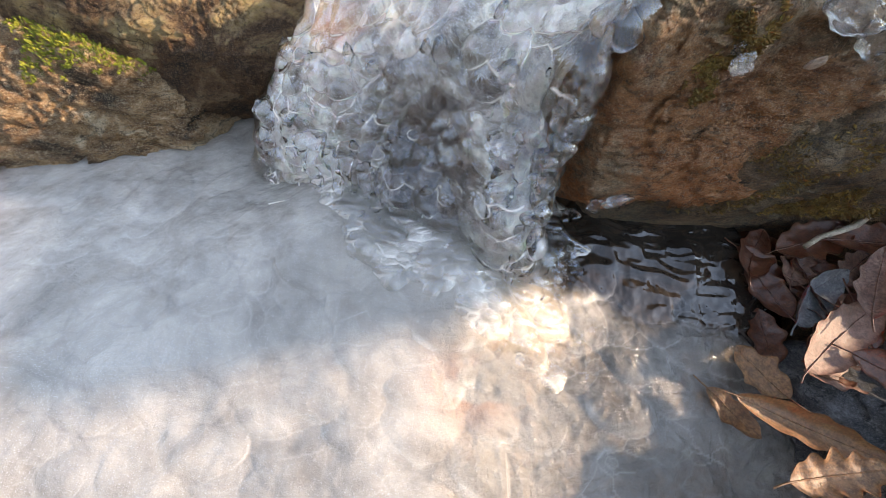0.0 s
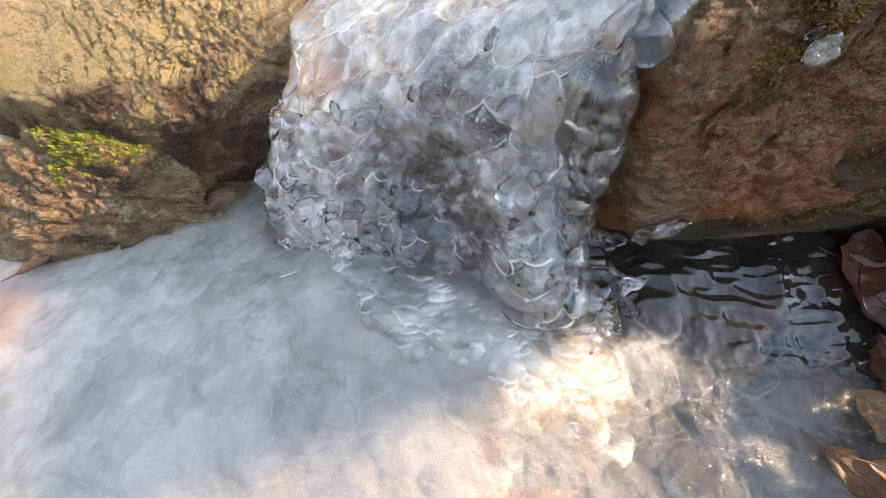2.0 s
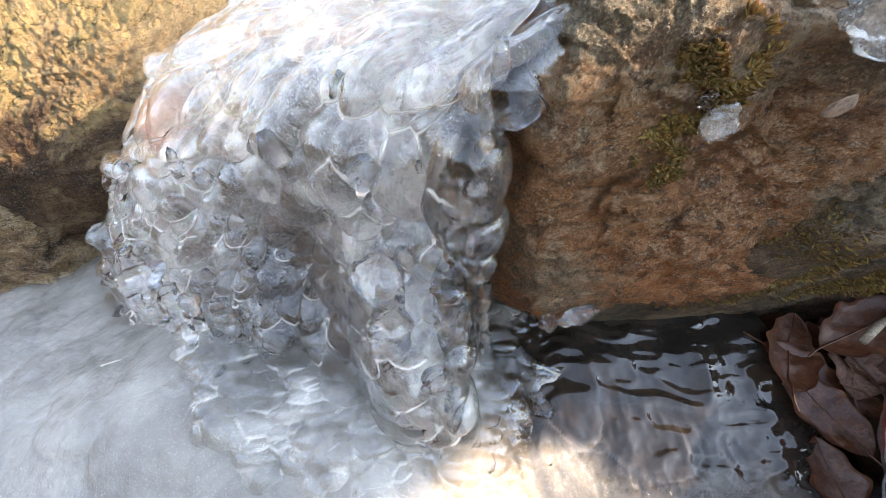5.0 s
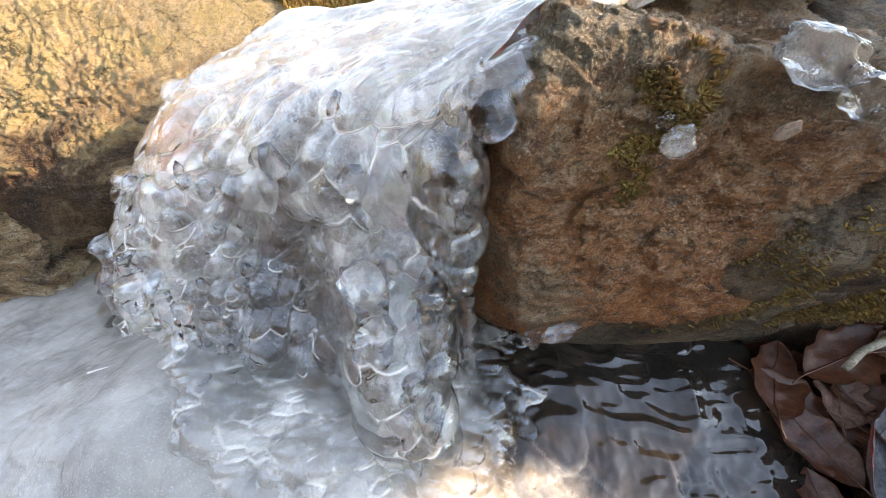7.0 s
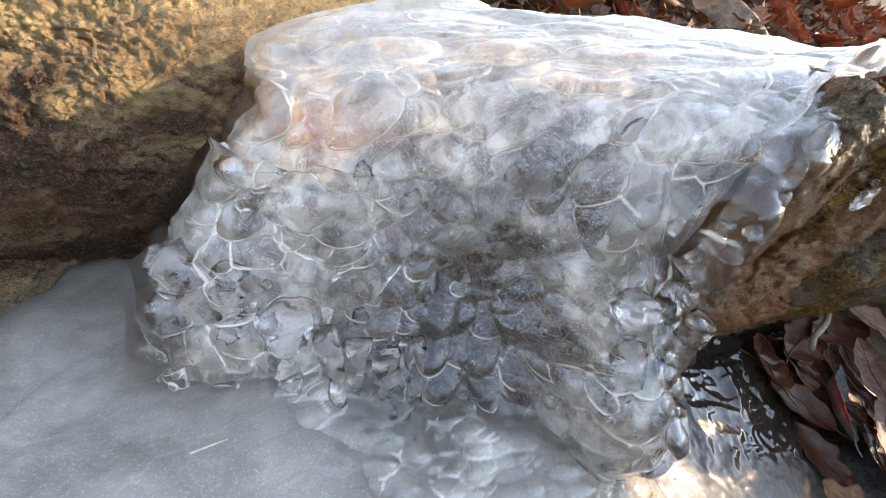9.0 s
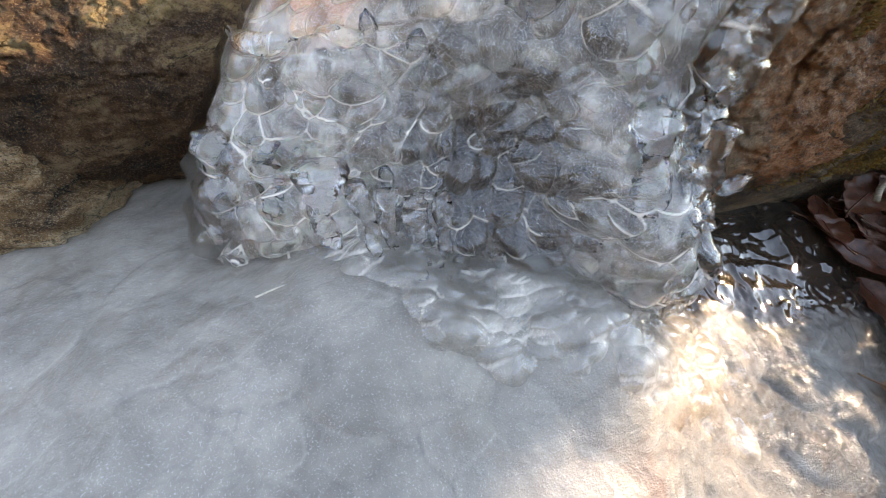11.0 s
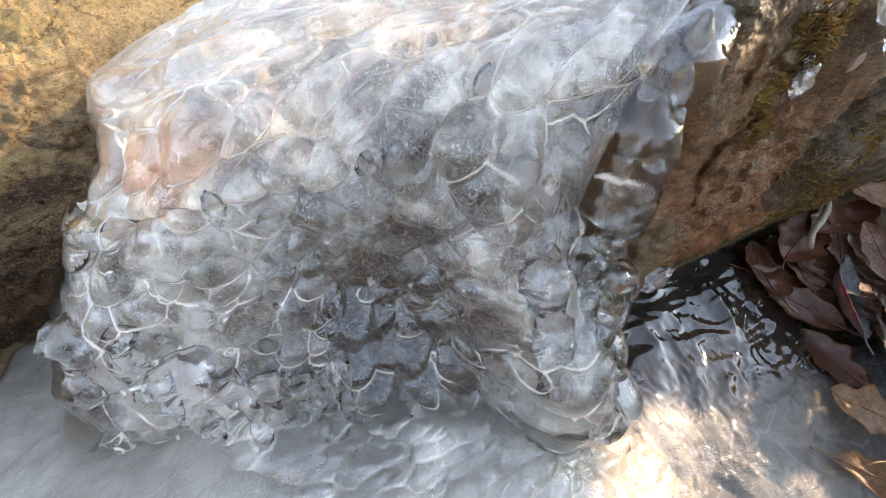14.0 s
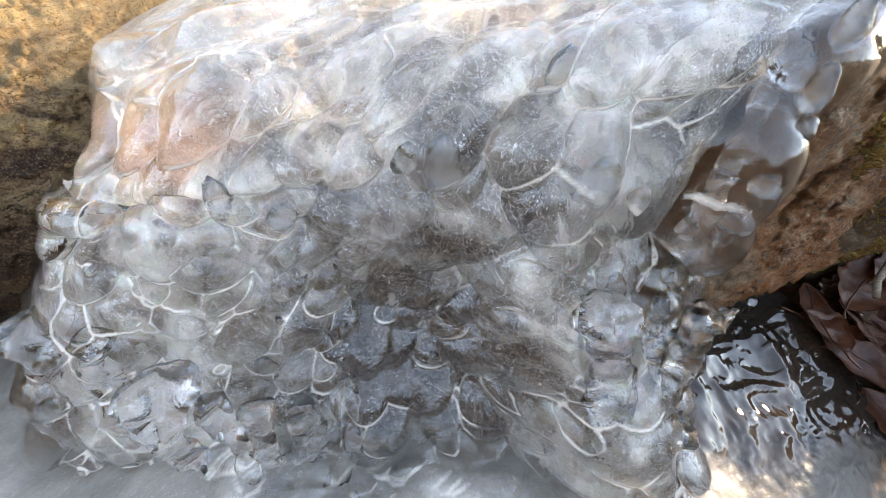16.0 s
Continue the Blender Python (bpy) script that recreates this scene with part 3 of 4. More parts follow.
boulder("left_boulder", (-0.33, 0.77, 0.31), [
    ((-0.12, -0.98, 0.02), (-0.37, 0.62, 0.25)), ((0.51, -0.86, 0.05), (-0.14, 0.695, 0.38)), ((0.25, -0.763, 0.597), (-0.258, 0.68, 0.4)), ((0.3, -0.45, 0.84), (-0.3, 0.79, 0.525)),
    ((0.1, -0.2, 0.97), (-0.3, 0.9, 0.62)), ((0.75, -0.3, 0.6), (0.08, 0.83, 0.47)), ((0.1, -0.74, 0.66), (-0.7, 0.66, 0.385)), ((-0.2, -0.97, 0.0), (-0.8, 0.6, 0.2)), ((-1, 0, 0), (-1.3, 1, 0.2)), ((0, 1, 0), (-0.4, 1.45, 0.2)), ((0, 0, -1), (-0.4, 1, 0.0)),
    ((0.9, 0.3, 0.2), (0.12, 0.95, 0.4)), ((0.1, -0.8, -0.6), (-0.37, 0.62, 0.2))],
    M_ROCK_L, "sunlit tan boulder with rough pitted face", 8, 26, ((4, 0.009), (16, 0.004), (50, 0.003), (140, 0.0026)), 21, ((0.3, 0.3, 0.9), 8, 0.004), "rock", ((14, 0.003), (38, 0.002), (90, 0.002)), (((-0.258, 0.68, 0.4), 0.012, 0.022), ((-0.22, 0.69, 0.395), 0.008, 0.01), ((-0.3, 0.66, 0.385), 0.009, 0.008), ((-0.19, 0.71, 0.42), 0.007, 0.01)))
boulder("mossy_ledge", (-0.62, 0.69, 0.11), [
    ((0.1, -0.94, 0.3), (-0.54, 0.592, 0.19)), ((0.44, -0.3, 0.85), (-0.5, 0.62, 0.262)), ((0.85, -0.4, 0.3), (-0.435, 0.62, 0.18)), ((-0.1, -0.7, 0.7), (-0.6, 0.6, 0.26)), ((0, 0, -1), (-0.7, 0.7, 0.0)), ((-1, 0, 0), (-1.4, 0.7, 0.1)), ((0, 1, 0), (-0.7, 1.0, 0.1)),
    ((-0.25, -0.85, 0.45), (-0.8, 0.54, 0.12))],
    M_ROCK_T, "layered tan rock ledge with a strip of bright moss", 7, 24, ((8, 0.008), (26, 0.006), (80, 0.004), (160, 0.002)), 23, ((0.3, -0.15, 0.94), 22, 0.016), "rock", ((14, 0.007), (38, 0.004), (90, 0.002)))


# hidden rock core, added to stop sunlight leaking through behind the ice
boulder("rock_step", (0.17, 0.78, 0.2), [
    ((-0.4, -0.9, 0.12), (-0.03, 0.545, 0.3)), ((-0.15, 0, 0.98), (0.1, 0.7, 0.385)), ((-1, -0.1, 0), (-0.23, 0.7, 0.2)), ((0, -1, 0), (0.2, 0.53, 0.2)), ((1, -0.3, 0), (0.5, 0.7, 0.2)), ((0, 1, 0), (0.2, 1.1, 0.2)), ((0, 0, -1), (0.2, 0.8, 0.02))],
    M_ROCK_D, "dark rock step buried under the ice", 5, 16, ((8, 0.01),), 15)


# ---- frozen waterfall ----
# depth behind the face, height (from the lip, or over the datum), which of the two, the sheet's two sides
PROFILE = [(0.46, -0.07, 0, 0.08, 0.6), (0.40, -0.022, 0, 0.03, 0.6), (0.34, -0.004, 0, -0.03, 0.57), (0.25, 0.0, 0, -0.11, 0.47), (0.15, -0.006, 0, -0.185, 0.35),
           (0.085, -0.022, 0, -0.18, 0.25), (0.05, -0.045, 0, -0.19, 0.2), (0.03, -0.075, 0, -0.205, 0.184), (0.014, 0.325, 1, -0.22, 0.18), (0.0, 0.295, 1, -0.238, 0.178),
           (-0.02, 0.258, 1, -0.258, 0.166), (-0.042, 0.218, 1, -0.283, 0.155), (-0.064, 0.18, 1, -0.302, 0.15), (-0.075, 0.14, 1, -0.315, 0.15), (-0.078, 0.10, 1, -0.32, 0.15)]
LIP_Z = [0.37, 0.42, 0.442, 0.437, 0.424, 0.408, 0.385, 0.355, 0.325, 0.295, 0.258, 0.218, 0.18, 0.14, 0.10]
ALONG = np.concatenate([[0], np.cumsum(np.hypot(np.diff([p[0] for p in PROFILE]), np.diff(LIP_Z)))])


def fall_sheet(cols, rows, wider=0.0):
    """The fall's smooth sheet: points (rows, cols, 3), and its coordinates across (in metres) and down."""
    table = np.array(PROFILE)
    s = np.linspace(0, ALONG[-1], rows)
    u = np.linspace(0, 1, cols)
    U, S = np.meshgrid(u, s)
    ragged = 0.007 * vnoise(np.stack([s * 35, s * 0, s * 0], 1), 71) + 0.004 * vnoise(np.stack([s * 90, s * 0, s * 0], 1), 72)
    knobs = smooth(0.36, 0.44, s)
    xl = np.interp(s, ALONG, table[:, 3]) + ragged - 0.007 * knobs * (np.abs(np.sin(s * 78 + 0.5)) - 0.5) - wider
    xr = np.interp(s, ALONG, table[:, 4]) + ragged[::-1] + 0.008 * knobs * (np.abs(np.sin(s * 88)) - 0.6) + wider
    x = xl[:, None] + (xr - xl)[:, None] * U
    d = np.interp(s, ALONG, table[:, 0])[:, None]
    lip = np.interp(s, ALONG, np.where(table[:, 2] < 0.5, table[:, 1], 0))[:, None]
    low = np.interp(s, ALONG, np.where(table[:, 2] > 0.5, table[:, 1], 0))[:, None]
    part_low = np.interp(s, ALONG, table[:, 2])[:, None]
    top = 0.435 + np.where(x < 0, 0.29, 0.17) * x - 0.05 * np.maximum(x, 0) * smooth(0.12, 0.3, d)
    z = top * (1 - part_low) + lip + low + 0.15 * part_low * (low - 0.2) * x
    bulge = 0.045 * np.exp(-((x - 0.125) / 0.05) ** 2) * np.exp(-((z - 0.2) / 0.05) ** 2) + 0.02 * np.exp(-((x - 0.09) / 0.02) ** 2) * np.exp(-((z - 0.3) / 0.09) ** 2)
    hollow = 0.035 * np.exp(-((x + 0.0) / 0.05) ** 2) * np.exp(-((z - 0.24) / 0.06) ** 2)
    curl = (0.07 * smooth(0.1, -0.02, U) ** 2 + 0.03 * smooth(0.965, 1.005, U) ** 2) * smooth(0.1, 0.46, S)
    edge_out = 0.018 * smooth(0.12, 0.18, x) * smooth(0.31, 0.38, z) * smooth(0.16, 0.05, d) - 0.018 * smooth(0.14, 0.175, x) * smooth(0.33, 0.27, z)
    y = 0.4425 - 0.43 * x + d - bulge + hollow + curl - edge_out
    pts = np.stack([x, y, z], 2)
    k = np.array([1, 4, 6, 4, 1]) / 16.0
    for turn in range(max(4, rows // 30)):
        pad = np.pad(pts, ((2, 2), (0, 0), (0, 0)), mode="edge")
        pts = sum(w * pad[i:i + rows] for i, w in enumerate(k))
    n = normals_of(pts)
    return pts, (-n if n[rows * 2 // 3, cols // 2, 1] > 0 else n), x, S


ROWS, COLS = 760, 620
sheet, nrm, FX, FS = fall_sheet(COLS, ROWS)
END = float(ALONG[-1])
FU = np.meshgrid(np.linspace(-0.29, 0.18, COLS), np.linspace(0, END, ROWS))[0]
rnd = random.Random(8)
bulbs, chains = [], []
for k in range(80):                       # broad flat lobes on the brow
    w = rnd.uniform(0.02, 0.055)
    bulbs.append((rnd.uniform(-0.29, 0.18), rnd.uniform(0.2, 0.43), w, w * rnd.uniform(0.4, 0.75), w * rnd.uniform(0.14, 0.26), rnd.uniform(-0.3, 0.3)))
for start, stop, thick in ((0.415, 0.435, 0.42), (0.45, 0.47, 0.5), (0.48, 0.5, 0.5)):
    x = -0.29 + rnd.uniform(0, 0.02)
    while x < 0.18:                       # scalloped rows where the brow turns down
        w = rnd.uniform(0.017, 0.034)
        row = (x, rnd.uniform(start, stop), w, w * rnd.uniform(0.8, 1.15), w * thick * rnd.uniform(1.2, 2.0), rnd.uniform(-0.15, 0.15))
        bulbs.append(row)
        chains.append(row)
        x += w * rnd.uniform(1.0, 1.6)
for k in range(70):                       # shallow broad lobes of the milky side and of the curtain
    side = k % 3
    w = rnd.uniform(0.016, 0.033)
    bulbs.append((rnd.uniform(-0.28, -0.08) if side else rnd.uniform(0.07, 0.14), rnd.uniform(0.48, 0.7), w, w * rnd.uniform(0.8, 1.5), w * rnd.uniform(0.4, 0.7), rnd.uniform(-0.2, 0.2)))
x = -0.28
while x < 0.185:                          # chains of bulbs that drip down the face
    w0 = rnd.uniform(0.012, 0.021)
    s_now, drift = rnd.uniform(0.47, 0.5), 0.0
    while s_now < END - 0.01:
        w = w0 * rnd.uniform(0.7, 1.35)
        h = w * rnd.uniform(0.9, 1.7)
        row = (x + drift, s_now, w, h, w * rnd.uniform(0.7, 1.2) * (0.7 if x < -0.1 else 1.0), rnd.uniform(-0.2, 0.2))
        bulbs.append(row)
        chains.append(row)
        s_now += h * rnd.uniform(0.9, 1.6)
        drift += rnd.uniform(-0.005, 0.005)
    x += w0 * rnd.uniform(1.1, 2.2) * (1.5 if x < -0.1 else 1.0)
for k in range(46):                       # crowded lobes at the curtain's foot
    w = rnd.uniform(0.011, 0.026)
    bulbs.append((rnd.uniform(0.03, 0.175), rnd.uniform(0.56, 0.75), w, w * rnd.uniform(0.8, 1.4), w * rnd.uniform(0.55, 0.95), rnd.uniform(-0.2, 0.2)))
for k in range(34):                       # knobs along the edge beside the ochre boulder
    w = rnd.uniform(0.008, 0.017)
    bulbs.append((rnd.uniform(0.125, 0.182), rnd.uniform(0.36, 0.57), w, w * rnd.uniform(0.8, 1.3), w * rnd.uniform(0.7, 1.05), rnd.uniform(-0.2, 0.2)))
for k in range(110):                      # small beads over the face
    w = rnd.uniform(0.003, 0.007)
    bulbs.append((rnd.uniform(-0.29, 0.18), rnd.uniform(0.45, END), w, w * rnd.uniform(0.8, 1.5), w * rnd.uniform(0.9, 1.4) + 0.004, rnd.uniform(-0.2, 0.2)))
owner = np.full(FU.shape, -1)
raised = tongues(FU, FS, bulbs, np.zeros(FU.shape), owner)
ridge = borders(owner, 1, 0.6)
for turn in range(2):                     # rounds the rim lines off
    pad = np.pad(ridge, 1, mode="edge")
    ridge = (2 * ridge + pad[:-2, 1:-1] + pad[2:, 1:-1] + pad[1:-1, :-2] + pad[1:-1, 2:]) / 6.0
ridge = np.clip(1.35 * ridge, 0, 1)
flatp = np.stack([FU.ravel(), FS.ravel(), 0 * FU.ravel()], 1)
terraces = 0.005 * smooth(0.42, 0.3, FS) * fbm(flatp * np.array([5, 34, 1]), 3, 55).reshape(FU.shape)
raised = raised + (0.005 * fbm(flatp * np.array([16, 12, 1]), 2, 51) + 0.0005 * fbm(flatp * 150, 2, 52)).reshape(FU.shape) + terraces
edge = np.meshgrid(np.linspace(0, 1, COLS), np.zeros(ROWS))[0]
raised = raised + 0.0012 * ridge
raised = raised * (0.1 + 0.9 * smooth(0.01, 0.06, edge) * smooth(1, 0.985, edge))
slope = np.hypot(*np.gradient(raised, FS[1, 0] - FS[0, 0], FU[0, 1] - FU[0, 0]))
ice = sheet + nrm * raised[:, :, None]
ice[:, :, 2] -= 0.4 * raised * smooth(0.34, 0.48, FS)
face = smooth(0.38, 0.47, FS)
dark = np.exp(-((FX + 0.01) / 0.075) ** 2) * face + 0.9 * smooth(0.125, 0.16, FX) * face
patchy = smooth(-0.35, 0.35, vnoise(flatp * 45, 54).reshape(FU.shape))
# milkier towards the top, which whitens the brow for its sunlit look
milky = -0.22 * face + 0.35 * smooth(0.45, 0.36, FS) + 0.45 * smooth(0.33, 0.22, FS) + 0.12 * smooth(-0.05, -0.2, FX) + 0.16 * np.exp(-((FX - 0.1) / 0.04) ** 2) * smooth(0.6, 0.68, FS) - 0.2 * dark
# white lines along the lobe borders paint the bright glints of refraction
milky = milky + 1.0 * ridge * (0.35 + 0.65 * patchy) * (1 - 0.75 * smooth(0.46, 0.38, FS)) * smooth(0.2, 0.36, FS) * smooth(0.01, 0.06, edge)
milky = np.clip(milky + 0.1 * fbm(flatp * 12, 3, 53).reshape(FU.shape), 0, 1)
fall = tagged(new("frozen_waterfall"), "frozen waterfall of lobed clear and milky ice between the boulders", "icefall")
fall.location = (-0.03, 0.45, 0.12)


def own_place(pts, parent):
    return np.asarray(pts).reshape(-1, 3) - np.array(parent.location)


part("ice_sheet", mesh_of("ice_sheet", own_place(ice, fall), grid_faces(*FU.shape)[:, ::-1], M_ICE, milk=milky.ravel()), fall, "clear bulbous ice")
# the clouded ice and the wet rock that show through it
core, cn, CX, CS = fall_sheet(250, 280, -0.008)
CU = np.meshgrid(np.linspace(-0.29, 0.18, 250), np.linspace(0, END, 280))[0]
cp = np.stack([CU.ravel(), CS.ravel(), 0 * CU.ravel()], 1)
cface = smooth(0.4, 0.5, CS)
deep = 0.016 + 0.012 * fbm(cp * 14, 4, 61).reshape(CU.shape) + 0.035 * np.exp(-((CX + 0.0) / 0.05) ** 2 - ((CS - 0.68) / 0.07) ** 2)
cmilk = 1.1 - 0.82 * np.exp(-((CX + 0.0) / 0.09) ** 2) * cface - 1.0 * np.exp(-((CX + 0.01) / 0.06) ** 2) * smooth(0.56, 0.62, CS) - 0.9 * smooth(0.12, 0.15, CX) * cface * smooth(0.68, 0.6, CS)
cmilk = cmilk - 0.75 * smooth(-0.235, -0.29, CX) * smooth(0.53, 0.6, CS)
cmilk = np.clip(cmilk + 0.5 * fbm(cp * 24, 4, 62, 0.7).reshape(CU.shape) + 0.25 * smooth(END - 0.08, END - 0.02, CS), 0, 1)
crust = np.clip(np.exp(-((CX + 0.12) / 0.06) ** 2 - ((CS - 0.44) / 0.035) ** 2) * 1.4 + 0.4 * fbm(cp * 17, 3, 63).reshape(CU.shape) - 0.1, 0, 1)
part("inner_ice", mesh_of("inner_ice", own_place(core - cn * np.maximum(deep, 0.006)[:, :, None], fall), grid_faces(*CU.shape)[:, ::-1], M_INNER, milk=cmilk.ravel(), rust=crust.ravel()), fall, "milky ice frozen over dark brown rock")


# drops and icicles
def drop_mesh(seed, stretch, white=0.8):
    d, f = sphere(3)
    r = 1 + 0.24 * fbm(d * 1.7, 2, seed) + 0.05 * fbm(d * 6, 2, seed + 7)
    p = d * r[:, None]
    taper = 0.75 + 0.25 * smooth(0.9, -0.5, p[:, 2])
    p = p * np.stack([taper, 0.75 * taper, np.full(len(p), stretch)], 1)
    # milk on the underside paints the drop's bright refracted lower edge
    return mesh_of("ice_drop", p, f, M_CLEAR, milk=-0.08 + np.clip(white * smooth(-0.35, -0.8, d[:, 2]) * smooth(-0.2, 0.3, vnoise(d * 2.5, seed + 3)), 0, 1))


DROPS = [drop_mesh(80 + k, 0.85 + 0.09 * k) for k in range(12)]


def hang(place, size, kind, turn=0.0, tilt=(0, 0)):
    ob = part("ice_drop", DROPS[kind % 12], fall)
    ob.matrix_basis = pose(*(np.array(place) - np.array(fall.location)), tilt[0], tilt[1], turn) @ Matrix.Diagonal((size, size, size, 1))
    return ob


ss, uu = FS[:, 0], FU[0]
for k, (cu, cs, w, h, a, lean) in enumerate(rnd.sample(chains, min(26, len(chains)))):
    i, j = min(ROWS - 1, int(np.searchsorted(ss, cs + 0.55 * h))), min(COLS - 1, max(0, int(np.searchsorted(uu, cu + lean * h))))
    p = ice[i, j] - nrm[i, j] * 0.3 * w
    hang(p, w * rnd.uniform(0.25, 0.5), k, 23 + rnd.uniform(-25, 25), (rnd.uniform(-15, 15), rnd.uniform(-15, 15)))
for p, size in [((0.181, 0.377, 0.415), 0.014), ((0.181, 0.373, 0.398), 0.014), ((0.174, 0.371, 0.37), 0.014), ((0.176, 0.376, 0.345), 0.014), ((0.174, 0.382, 0.322), 0.014), ((0.175, 0.386, 0.3), 0.014),
                ((0.142, 0.364, 0.286), 0.014), ((0.138, 0.352, 0.262), 0.014), ((0.19, 0.384, 0.44), 0.014), ((0.099, 0.381, 0.371), 0.013), ((0.157, 0.38, 0.3), 0.013), ((0.146, 0.368, 0.275), 0.014),
                ((0.16, 0.384, 0.335), 0.012)] :
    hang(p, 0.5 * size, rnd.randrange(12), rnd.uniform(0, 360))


def icicle_mesh(top, tip, r0, r1, seed, beads=3.0, flat=1.0):
    """A hanging icicle from top to tip, swelling in beads."""
    top, tip = np.array(top, float), np.array(tip, float)
    rows, cols = 40, 20
    t = np.linspace(0, 1, rows)
    a = np.linspace(0, 2 * np.pi, cols, endpoint=False)
    r = (r0 + (r1 - r0) * t) * (1 + 0.22 * np.sin(t * beads * 2 * np.pi + seed)) * np.sqrt(np.clip((1 - t) * 12, 0, 1)) + 1e-5
    sway = 0.15 * r0 * np.stack([np.sin(t * 7 + seed), np.cos(t * 5 + seed), 0 * t], 1)
    mid = top + (tip - top) * t[:, None] + sway
    ring = np.stack([np.cos(a), flat * np.sin(a), 0 * a], 1)
    p = mid[:, None, :] + ring[None] * r[:, None, None]
    p = p.reshape(-1, 3)
    p[:, :2] += 0.3 * r0 * np.stack([vnoise(p * 120, seed), vnoise(p * 120, seed + 1)], 1)
    i = np.arange(rows * cols).reshape(rows, cols)
    f = np.stack([i[:-1], np.roll(i[:-1], -1, 1), np.roll(i[1:], -1, 1), i[1:]], -1).reshape(-1, 4)[:, ::-1].tolist()
    return mesh_of("icicle", p - np.array(fall.location), f + [i[0].tolist(), i[-1][::-1].tolist()], M_CLEAR, milk=np.full(len(p), 0.15))


for k, (top, tip, r0, r1, beads, flat) in enumerate([
        ((-0.165, 0.445, 0.25), (-0.165, 0.421, 0.176), 0.018, 0.007, 1.2, 0.8), ((-0.135, 0.435, 0.24), (-0.128, 0.401, 0.178), 0.011, 0.004, 2, 0.7),
        ((-0.112, 0.42, 0.235), (-0.112, 0.406, 0.17), 0.009, 0.004, 2, 0.6), ((-0.085, 0.42, 0.225), (-0.088, 0.393, 0.152), 0.013, 0.006, 1.5, 0.5),
        ((-0.06, 0.425, 0.215), (-0.058, 0.392, 0.15), 0.01, 0.006, 1.5, 0.5), ((-0.205, 0.5, 0.25), (-0.208, 0.478, 0.186), 0.016, 0.008, 1.5, 0.9), ((-0.25, 0.53, 0.25), (-0.255, 0.515, 0.16), 0.017, 0.01, 2, 0.9),
        ((0.132, 0.31, 0.235), (0.136, 0.296, 0.1), 0.012, 0.006, 2.5, 0.9), ((0.122, 0.305, 0.22), (0.118, 0.285, 0.115), 0.007, 0.003, 3, 0.9), ((0.15, 0.345, 0.3), (0.15, 0.318, 0.13), 0.013, 0.008, 3.5, 0.9),
        ((0.18, 0.395, 0.41), (0.182, 0.378, 0.12), 0.0075, 0.006, 11, 0.9), ((0.165, 0.385, 0.37), (0.165, 0.366, 0.12), 0.0075, 0.006, 10, 0.9), ((0.095, 0.365, 0.31), (0.1, 0.325, 0.2), 0.018, 0.012, 2.5, 0.8)]):
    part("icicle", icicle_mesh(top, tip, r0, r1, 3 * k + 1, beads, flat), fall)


# ---- lobed apron of clear ice at the foot of the fall ----
rnd = random.Random(77)
ax, ay = np.linspace(-0.3, 0.34, 480), np.linspace(0.12, 0.47, 300)
AX, AY = np.meshgrid(ax, ay)
AS = 1.0 - AY[::-1]
pads = []
for k in range(700):
    x, y = rnd.uniform(-0.28, 0.3), rnd.uniform(0.14, 0.45)
    w = rnd.uniform(0.007, 0.027)
    pads.append((x, 1.0 - y, w, w * rnd.uniform(0.6, 1.1), w * rnd.uniform(0.25, 0.5), rnd.uniform(-0.3, 0.5)))
aowner = np.full(AX.shape, -1)
lift = tongues(AX, AS, pads, np.zeros(AX.shape), aowner)[::-1].ravel()
aline = borders(aowner, 1, 0.3)[::-1].ravel()
axy = np.stack([AX.ravel(), AY.ravel(), 0 * AX.ravel()], 1)
foot = 0.43 - 0.42 * axy[:, 0] - axy[:, 1]                # distance out from the fall's foot
spread = smooth(0.25, 0.15, foot + 0.04 * fbm(axy * 14, 3, 91)) * smooth(-0.15, -0.03, axy[:, 0] + 0.35 * (axy[:, 1] - 0.3) + 0.04 * fbm(axy * 12, 2, 92)) * smooth(0.3, 0.17, axy[:, 0] + 0.05 * fbm(axy * 16, 3, 94))
az = pool_height(axy[:, 0], axy[:, 1]) - 0.02 + 0.033 * spread + 1.5 * lift * spread
# the pads' pale border lines are painted glints as well
amilk = np.clip(0.2 + 0.25 * aline * (0.1 + 0.9 * smooth(-0.2, 0.5, vnoise(axy * 60, 96))) + 0.2 * fbm(axy * 20, 3, 93) + 0.15 * smooth(0.05, 0.16, foot), 0, 1)
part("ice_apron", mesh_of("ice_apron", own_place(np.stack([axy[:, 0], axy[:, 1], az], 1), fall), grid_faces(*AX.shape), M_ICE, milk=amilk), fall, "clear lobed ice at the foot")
DOMES = [drop_mesh(180 + k, 0.8, 0.1) for k in range(8)]
for k in range(130):                      # rounded lobes on the apron
    x, y = rnd.uniform(-0.12, 0.25), rnd.uniform(0.17, 0.42)
    out = 0.43 - 0.42 * x - y
    if not -0.01 < out < 0.13 + 0.08 * rnd.random() or rnd.random() > smooth(-0.13, -0.03, x):
        continue
    size = rnd.uniform(0.006, 0.015)
    z = float(pool_height(np.array(x), np.array(y))) + 0.006
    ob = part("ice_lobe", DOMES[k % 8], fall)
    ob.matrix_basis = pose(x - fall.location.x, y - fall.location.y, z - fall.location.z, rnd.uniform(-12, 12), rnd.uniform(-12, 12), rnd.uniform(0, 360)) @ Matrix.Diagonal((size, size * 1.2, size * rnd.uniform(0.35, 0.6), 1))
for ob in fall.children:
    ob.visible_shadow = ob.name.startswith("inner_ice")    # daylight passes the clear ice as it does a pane


